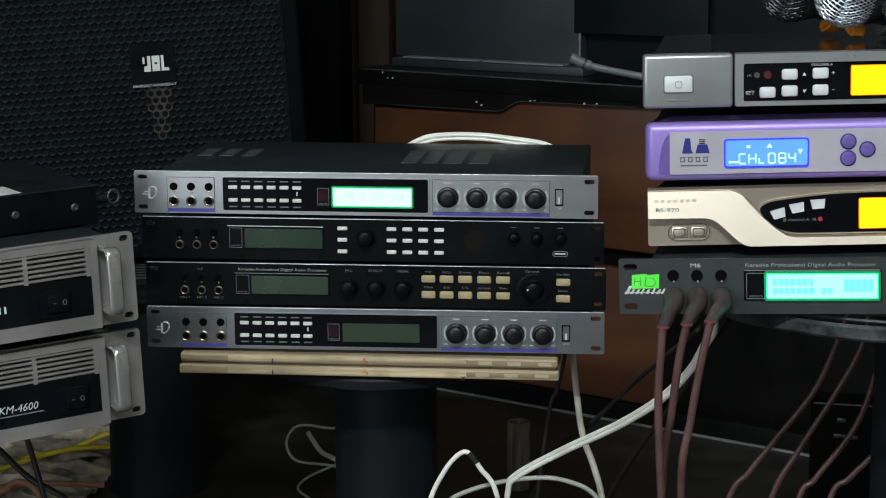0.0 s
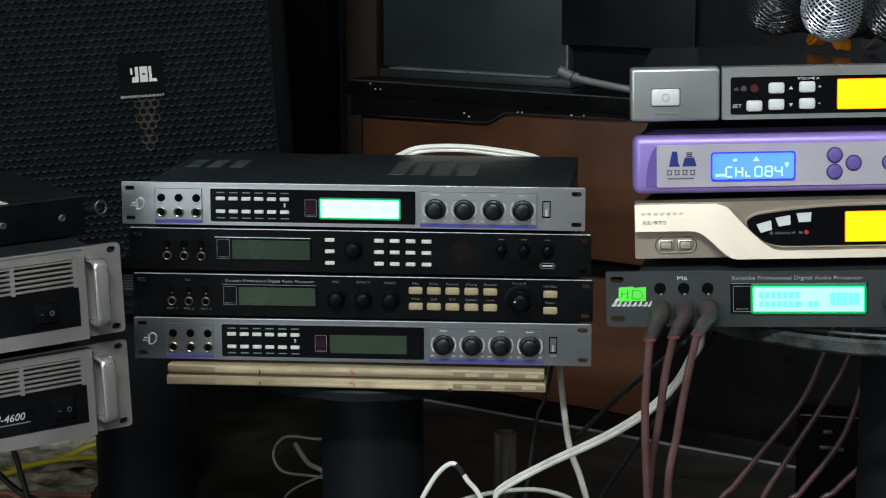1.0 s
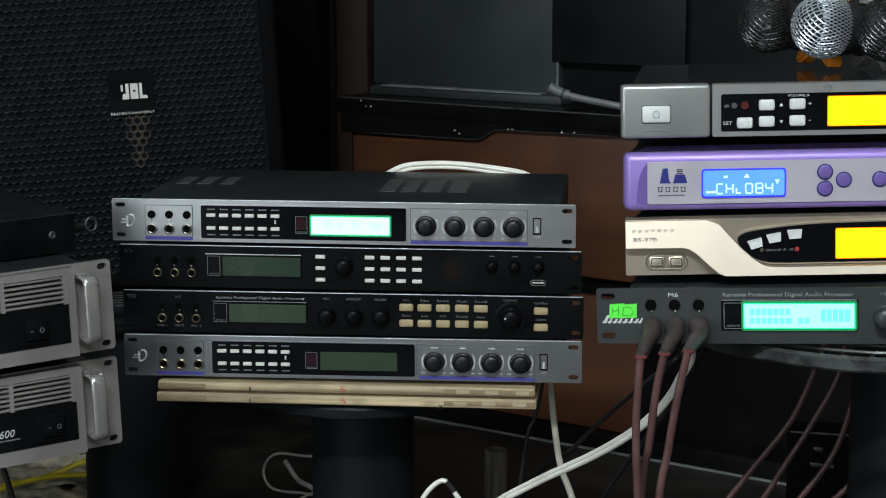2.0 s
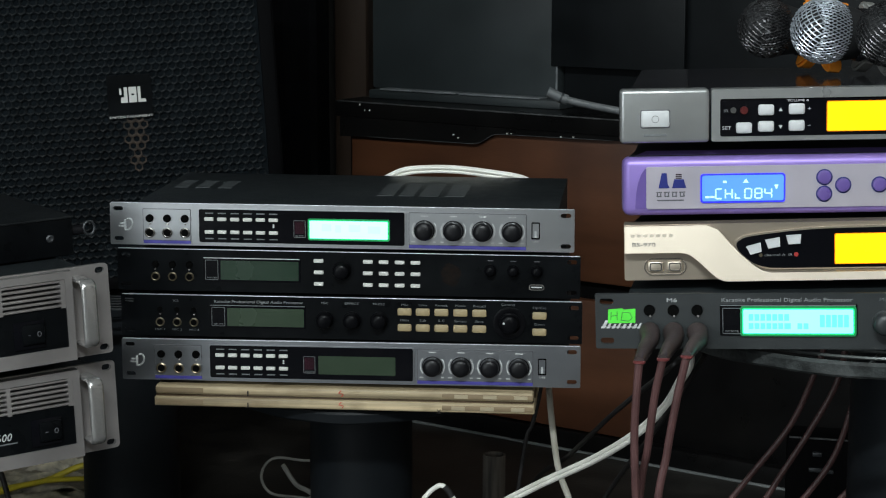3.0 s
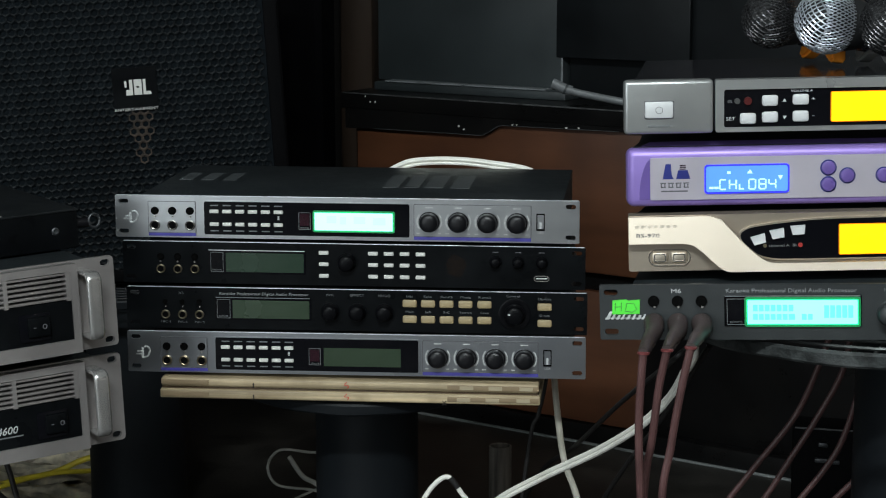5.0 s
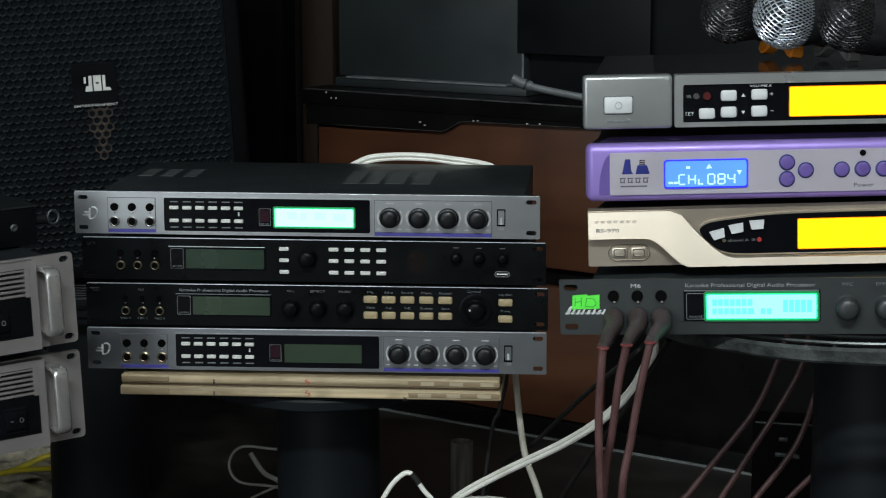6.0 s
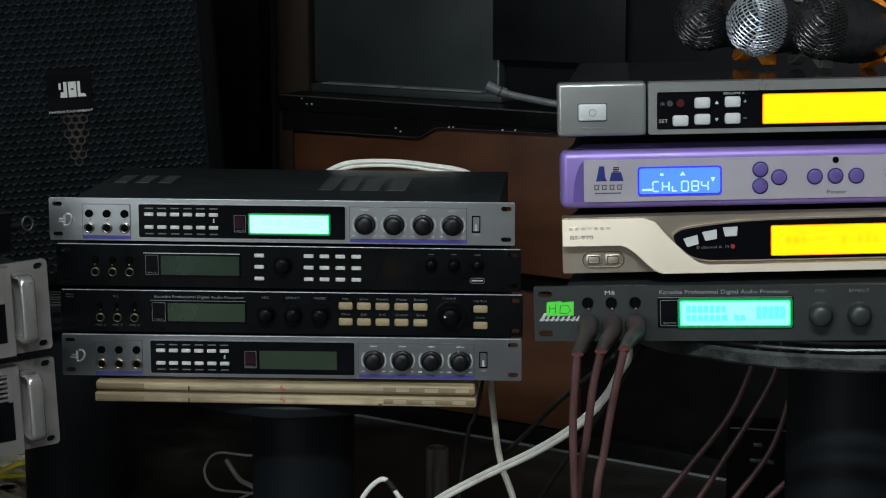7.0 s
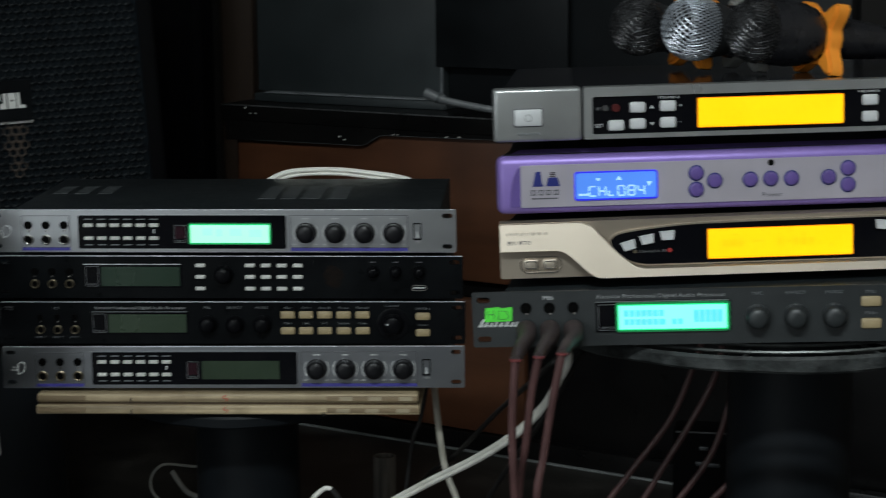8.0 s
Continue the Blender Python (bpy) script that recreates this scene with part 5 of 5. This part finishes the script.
AERIAL = mat("dusty_grey_rubber", (0.075, 0.080, 0.084), 0.5, 0.0, 0.2, 90, 0.2, 400)
antenna = thing("antenna", Matrix.Identity(4), "black receiver antenna leaning out sideways", "antenna")
part("rod", sweep(B(), [(0.3385, -0.268, 0.662), (0.3300, -0.225, 0.6420), (0.2883, -0.200, 0.6469), (0.258, -0.200, 0.6525), (0.236, -0.200, 0.6575)], 0.0034, 12), AERIAL, antenna)
part("tip", sweep(B(), [(0.240, -0.200, 0.6567), (0.2335, -0.200, 0.6588), (0.2222, -0.200, 0.6640)], 0.0047, 14), AERIAL, antenna)
part("tip_ring", sweep(B(), [(0.2352, -0.200, 0.6580), (0.2335, -0.200, 0.6588)], 0.0052, 14, 1, False), CASE, antenna)

# ---- loudspeaker ----
GRILLE = mat("black_painted_grille_steel", (0.0056, 0.0076, 0.0090), 0.50, 0.0, 0.45, 60, 0.15, 500, stain=(0.0035, 0.0042, 0.0048), stain_scale=9, spec=0.11)
FOAM = mat("dark_grille_backing", (0.0075, 0.0098, 0.0118), 0.95, 0.0, 0.3, 60, spec=0.0)
CAB = mat("textured_black_cabinet_paint", (0.0020, 0.0020, 0.0024), 0.75, 0.0, 0.2, 60, 0.5, 500, spec=0.06)
RUST_FOAM = mat("brown_cone_dust", (0.036, 0.025, 0.018), 0.85, 0.0, 0.6, 90, stain=(0.012, 0.010, 0.008), stain_scale=40)

sp = thing("loudspeaker", pose(-0.352, 0.500, 0.588, 0, -3.2, 15), "large black loudspeaker with a hexagonal steel grille", "loudspeaker")
X0, X1, Z0, Z1 = -0.250, 0.172, -0.235, 0.215
part("cabinet", plate(B(), rounded(X0 - 0.018, X1 + 0.020, Z0 - 0.02, Z1 + 0.02, 0.012, 4), 0.004, 0.34), CAB, sp)
part("grille_backing", box(B(), X0, X1, 0.0015, 0.0045, Z0, Z1), FOAM, sp)
hexes, dusty = B(), B()
pitch = 0.0106
ro, ri = pitch / math.sqrt(3) * 1.0, pitch * 0.385
nx, nz = int((X1 - X0) / pitch), int((Z1 - Z0) / (pitch * 0.866))
for j in range(nz):
    for i in range(nx):
        cx, cz = X0 + pitch * (i + 0.5 + 0.5 * (j % 2)), Z0 + pitch * 0.866 * (j + 0.6)
        if cx > X1 - 0.004:
            continue
        bm = dusty if ((cx - 0.004) / (0.015 if cz > -0.06 else 0.010)) ** 2 + ((cz + 0.064) / 0.042) ** 2 < 1 else hexes
        o, q, b = [], [], []
        for k in range(6):
            a = math.pi / 6 + k * math.pi / 3
            o.append(bm.verts.new((cx + ro * math.cos(a), -0.0016, cz + ro * math.sin(a))))
            q.append(bm.verts.new((cx + ri * math.cos(a), -0.0006, cz + ri * math.sin(a))))
            b.append(bm.verts.new((cx + ri * 0.97 * math.cos(a), 0.0012, cz + ri * 0.97 * math.sin(a))))
        for k in range(6):
            n = (k + 1) % 6
            bm.faces.new((o[k], o[n], q[n], q[k]))
            bm.faces.new((q[k], q[n], b[n], b[k]))
for bm in (hexes, dusty):
    bmesh.ops.remove_doubles(bm, verts=bm.verts[:], dist=0.0002)
g = part("grille", hexes, GRILLE, sp, "hexagonal perforated steel grille")
part("dusty_patch", dusty, RUST_FOAM, sp, "patch of grille brown with dust")
for n, (a, b, c, d) in enumerate(((X0 - 0.016, X0, Z0 - 0.016, Z1 + 0.016), (X1, X1 + 0.018, Z0 - 0.016, Z1 + 0.016), (X0, X1, Z0 - 0.016, Z0), (X0, X1, Z1, Z1 + 0.016))):
    part("frame_bar", box(B(), a, b, -0.003, 0.006, c, d, 0.002), CAB, sp)
badge = part("badge", plate(B(), rounded(-0.0285, 0.0285, -0.0230, 0.0290, 0.001, 2), -0.0042, -0.0010), BLACK_FACE, sp, "small black maker's badge")
# maker's mark as plain white shapes
for x0, x1, slant in ((-0.0120, -0.0030, 0.0012), (-0.0012, 0.0088, 0.0), (0.0104, 0.0208, -0.0030)):
    part("maker_mark", plate(B(), [(x0, -0.0070), (x1, -0.0070), (x1 + min(0, slant) * 2, 0.0130), (x0 + max(0, slant) * 2, 0.0130)], -0.0048, -0.0041), KEY_WHITE, badge)
for x0, x1, z0, z1 in ((-0.0130, -0.0072, 0.0002, 0.0140), (0.0140, 0.0216, -0.0028, 0.0140), (0.0020, 0.0055, 0.0022, 0.0044)):
    part("badge_cut", box(B(), x0, x1, -0.0052, -0.0047, z0, z1), BLACK_FACE, badge)
part("maker_mark", box(B(), -0.0132, -0.0104, -0.0056, -0.0051, 0.0036, 0.0118), KEY_WHITE, badge)
part("badge_foot", box(B(), -0.0285, 0.0285, -0.0044, -0.0010, -0.0268, -0.0232), BLACK_FACE, badge)
writing("ENTERTAINMENT", 0.0, -0.0268, 0.0046, 0.0560, KEY_WHITE, badge, -0.0046)

# ---- cabinet behind ----
BROWN = mat("red_brown_veneer", (0.090, 0.033, 0.0142), 0.45, 0.0, 0.30, 10, 0.15, 200, stain=(0.052, 0.019, 0.009), stain_scale=5, stretch=(0.35, 1, 2.2))
BLACK_WOOD = mat("black_lacquered_wood", (0.005, 0.0048, 0.0050), 0.3, 0.0, 0.3, 14, 0.1, 200, stain=(0.008, 0.0075, 0.007), stain_scale=8, spec=0.3)
TV_GREY = mat("dusty_black_plastic", (0.026, 0.032, 0.034), 0.4, 0.0, 0.2, 10, 0.1, 300, stain=(0.028, 0.030, 0.032), stain_scale=4)
COVER = mat("dull_black_plastic_sheet", (0.0045, 0.0058, 0.0068), 0.5, 0.0, 0.3, 12, 0.3, 60, stain=(0.006, 0.007, 0.008), stain_scale=7, spec=0.25)
EDGE_LINE = mat("dusty_worn_edge", (0.045, 0.047, 0.048), 0.6, 0.0, 0.6, 60, 0.3, 300)
CHIP = mat("bare_pale_chip", (0.55, 0.55, 0.52), 0.6, 0.0, 0.2, 200)
LEDGE = mat("dusty_plastic_ledge", (0.14, 0.152, 0.16), 0.55, 0.0, 0.35, 40, 0.2, 300)
POST = mat("dark_brown_post", (0.042, 0.024, 0.014), 0.6, 0.0, 0.3, 10, 0.2, 200, stretch=(2, 2, 0.3))

TRIM_GREY = mat("dull_grey_trim", (0.16, 0.17, 0.17), 0.5, 0.0, 0.4, 12)
cab = thing("sideboard", pose(0.100, 1.035, 0, 0, 0, -28.9), "red-brown veneered sideboard with a black lacquered top", "sideboard")
part("body", box(B(), -0.315, 0.95, 0.012, 0.42, 0.02, 0.50, 0.002), BLACK_WOOD, cab)
part("drawer_front", box(B(), -0.300, 0.30, -0.006, 0.0118, 0.268, 0.4945, 0.004), BROWN, cab, "red-brown drawer front")
part("door_panel", box(B(), -0.300, 0.236, -0.004, 0.0118, 0.032, 0.240, 0.003), BROWN, cab, "red-brown lower panel")
part("plinth", box(B(), -0.44, 0.96, -0.010, 0.0115, 0.0, 0.030, 0.002), BLACK_WOOD, cab)
part("base_trim", box(B(), -0.44, 0.96, -0.016, -0.0102, 0.0, 0.0035, 0.001), TRIM_GREY, cab, "thin grey trim along the floor")
part("top_board", box(B(), -0.325, 0.97, -0.018, 0.44, 0.4955, 0.5215, 0.003), BLACK_WOOD, cab, "black lacquered top")
# Dust and the specular highlight of the edge, both in one pale strip.
part("worn_edge", box(B(), -0.318, 0.96, -0.0186, -0.0145, 0.5196, 0.5220, 0.0008), EDGE_LINE, cab, "dust and specular line along the edge of the top")
step = [(-0.050 + 0.044 * k / 10, 0.4680 + 0.0180 * (3 * (k / 10) ** 2 - 2 * (k / 10) ** 3)) for k in range(11)]
part("apron", plate(B(), [(-0.315, 0.4957), (-0.315, 0.4630), (-0.256, 0.4654)] + step + [(0.20, 0.4898), (0.95, 0.4900), (0.95, 0.4957)], -0.016, -0.0062), BLACK_WOOD, cab, "stepped black apron")
lip = [(-0.256, -0.0163, 0.4652)] + [(x, -0.0163, z - 0.0002) for x, z in step] + [(0.20, -0.0163, 0.4896)]
part("worn_edge", sweep(B(), lip, 0.0006, 6, 2, False), EDGE_LINE, cab)
for x, z, q in ((-0.088, 0.4800, 0.0013), (-0.079, 0.4755, 0.0011), (-0.272, 0.5170, 0.0013), (-0.262, 0.5085, 0.0012), (-0.252, 0.5088, 0.0014), (0.012, 0.4880, 0.0010), (0.109, 0.4895, 0.0013), (0.131, 0.4905, 0.0011), (0.020, 0.4886, 0.0008)):
    part("paint_chip", box(B(), x - q, x + q, -0.0192, -0.0160, z - q * 0.9, z + q * 1.1, q * 0.4), CHIP, cab, "pale chip in the lacquer")

tv = thing("television", pose(0.0285, 1.165, 0.5215, 0, 0, -27), "dusty black television set standing on the sideboard", "television")
part("foot_bar", box(B(), -0.176, 0.187, -0.031, 0.057, 0.0, 0.0144, 0.003), TV_GREY, tv)
part("screen", box(B(), -0.184, 0.169, -0.008, 0.029, 0.0148, 0.306, 0.004), TV_GREY, tv, "dark switched-off screen")
# Lit streak down the right screen edge, put into the colour.
part("screen_edge", box(B(), 0.1665, 0.1700, -0.0092, -0.0070, 0.0150, 0.075, 0.0006), LEDGE, tv)
# Strips painted pale as the lit top of the foot bar.
for x0, x1 in ((-0.152, -0.004), (0.002, 0.152)):
    part("dusty_ledge", box(B(), x0, x1, -0.033, -0.0085, 0.0144, 0.0172, 0.0008), LEDGE, tv, "ledge painted pale for its lit top")
# Wide black sheet, added so the space beside the set stays dark.
part("side_cover", box(B(), 0.1705, 0.82, 0.011, 0.057, 0.0, 0.306, 0.004), COVER, tv)
part("hanging_cover", box(B(), 0.1600, 0.39, -0.0135, -0.0085, 0.066, 0.306, 0.002), COVER, tv, "black cover hanging over the edge")

# ---- room ----
FLOOR = mat("dark_dusty_concrete", (0.027, 0.024, 0.021), 0.6, 0.0, 0.6, 14, 0.5, 160, stain=(0.011, 0.010, 0.009), stain_scale=6)
WALL = mat("dark_painted_plaster", (0.022, 0.020, 0.019), 0.85, 0.0, 0.2, 6, 0.3, 120, stain=(0.016, 0.014, 0.013), stain_scale=2)
# Unseen walls and ceiling, made pale to bounce light onto the gear.
PALE_WALL = mat("cream_plaster", (0.56, 0.50, 0.45), 0.85, 0.0, 0.1, 6, 0.2, 120, stain=(0.46, 0.41, 0.36), stain_scale=2)
CEIL = mat("pale_painted_ceiling", (0.62, 0.62, 0.60), 0.8, 0.0, 0.1, 6)
CURTAIN = mat("black_cloth", (0.0035, 0.0035, 0.004), 0.95, 0.0, 0.3, 30, 0.4, 600, spec=0.0)
RX0, RX1, RY0, RY1, RH = -2.8, 3.2, -4.2, 2.0, 2.7
solo("floor", box(B(), RX0, RX1, RY0, RY1, -0.05, 0.0), FLOOR, "dark dusty concrete floor", "floor", kind="structure")
solo("ceiling", box(B(), RX0, RX1, RY0, RY1, RH, RH + 0.05), CEIL, "pale painted ceiling", "ceiling", kind="structure")
solo("wall_north", box(B(), RX0, RX1, RY1, RY1 + 0.1, 0, RH), WALL, "dark painted rear wall", "wall", kind="structure")
solo("wall_east", box(B(), RX1, RX1 + 0.1, RY0, RY1, 0, RH), PALE_WALL, "unseen pale side wall, added to bounce light", "wall", kind="structure")
solo("wall_west", box(B(), RX0 - 0.1, RX0, RY0, RY1, 0, RH), WALL, "dark painted side wall", "wall", kind="structure")
south = plate(B(), [(RX0, 0), (RX0, RH), (RX1, RH), (RX1, 0)], RY0 - 0.1, RY0, [[(-2.3, 0.25), (-2.3, 2.25), (-0.9, 2.25), (-0.9, 0.25)]])
solo("wall_south", south, PALE_WALL, "unseen pale wall with an opening, added to bounce light", "wall", kind="structure")
solo("post", box(B(), -0.292, -0.228, 1.80, 1.90, 0, RH, 0.006), POST, "dark brown wooden post", "post", kind="structure")
folds = B()
prev = None
for k in range(61):
    x = -1.00 + 0.78 * k / 60
    y = 1.30 + 0.018 * math.sin(k * 0.9) + 0.01 * math.sin(k * 0.37)
    cur = (folds.verts.new((x, y, 0.02)), folds.verts.new((x, y, 2.2)), folds.verts.new((x, y + 0.004, 2.2)), folds.verts.new((x, y + 0.004, 0.02)))
    if prev:
        for r in range(4):
            folds.faces.new((prev[r], prev[(r + 1) % 4], cur[(r + 1) % 4], cur[r]))
    prev = cur
solo("curtain", folds, CURTAIN, "black cloth curtain hanging behind the loudspeaker", "curtain", kind="structure")

# ---- floor clutter ----
RUBBLE = mat("pale_crumpled_paper", (0.72, 0.66, 0.53), 0.8, 0.0, 0.5, 40, 0.5, 120, stain=(0.20, 0.165, 0.125), stain_scale=16)


def crumpled(x, y, w, d, h, seed):
    """A crumpled sheet with folds, lying on the floor."""
    bm = B()
    n = 36
    grid = [[bm.verts.new((x + w * (i / n - 0.5), y + d * (j / n - 0.5), 0.003 + h * abs(noise.noise(Vector((i * 0.06 + seed, j * 0.15, seed))) + 0.30 * noise.noise(Vector((i * 0.16, j * 0.42 + seed, 0))) + 0.10 * noise.noise(Vector((i * 0.5, j * 1.1 + seed, 0)))))) for j in range(n + 1)] for i in range(n + 1)]
    for i in range(n):
        for j in range(n):
            bm.faces.new((grid[i][j], grid[i + 1][j], grid[i + 1][j + 1], grid[i][j + 1]))
    bmesh.ops.solidify(bm, geom=list(bm.faces), thickness=0.0006)
    return bm


for k, (x, y, w, d, h) in enumerate(((-0.55, 0.72, 0.26, 0.20, 0.032), (-0.66, 0.56, 0.20, 0.16, 0.026), (-0.52, 0.50, 0.12, 0.10, 0.02), (-0.585, 0.605, 0.26, 0.20, 0.030), (-0.50, 0.80, 0.20, 0.14, 0.04))):
    solo("paper_scrap", crumpled(x, y, w, d, h, k * 7.3), RUBBLE, "pale crumpled paper lying under the cables", "paper", "floor litter")
CARD = mat("worn_brown_cardboard", (0.30, 0.23, 0.14), 0.8, 0.0, 0.4, 30, 0.3, 200, stain=(0.12, 0.085, 0.05), stain_scale=14)
solo("cardboard_strip", box(B(), -0.10, 0.10, -0.05, 0.05, -0.002, 0.002, 0.0008), CARD, "torn brown cardboard strip lying on the floor litter", "cardboard", "floor litter", m=pose(-0.50, 0.34, 0.004, 0, 0, 25))
pipe = thing("wood_offcut", pose(0.116, 0.60, 0), "short weathered wooden post offcut standing on the floor", "offcut")
PIPE_WOOD = mat("weathered_grey_wood", (0.14, 0.125, 0.11), 0.7, 0.0, 0.6, 60, 0.3, 200, stretch=(2, 2, 0.15))
part("tube", lathe(B(), [(0.014, 0.0), (0.0155, 0.0), (0.0155, 0.095), (0.013, 0.095), (0.013, 0.06)], seg=24), PIPE_WOOD, pipe)
tray = thing("clear_plastic_box", pose(0.175, 0.02, 0.0), "low clear plastic box under the cables", "plastic box")
part("rim", plate(B(), rounded(-0.05, 0.05, 0.0, 0.155, 0.004, 2), -0.03, 0.03, [rounded(-0.047, 0.047, 0.003, 0.152, 0.003, 2)]), TV_GREY, tray)
socket_box = thing("socket_box", pose(0.552, 0.45, 0.0, 0, 0, -8), "small black socket box with dull metal tabs on the floor", "socket box")
part("body", box(B(), -0.055, 0.055, 0.0, 0.06, 0.0, 0.1705, 0.004), CAB, socket_box)
part("top_edge", box(B(), -0.052, 0.052, -0.001, 0.002, 0.1690, 0.1712, 0.0005), EDGE_LINE, socket_box)
for x, z, w in ((-0.016, 0.1505, 0.006), (-0.018, 0.1300, 0.008), (-0.003, 0.1290, 0.008)):
    part("metal_tab", box(B(), x - w, x + w, -0.0050, 0.001, z - 0.0028, z + 0.0028, 0.001), SCREW, socket_box, "dull metal tab")
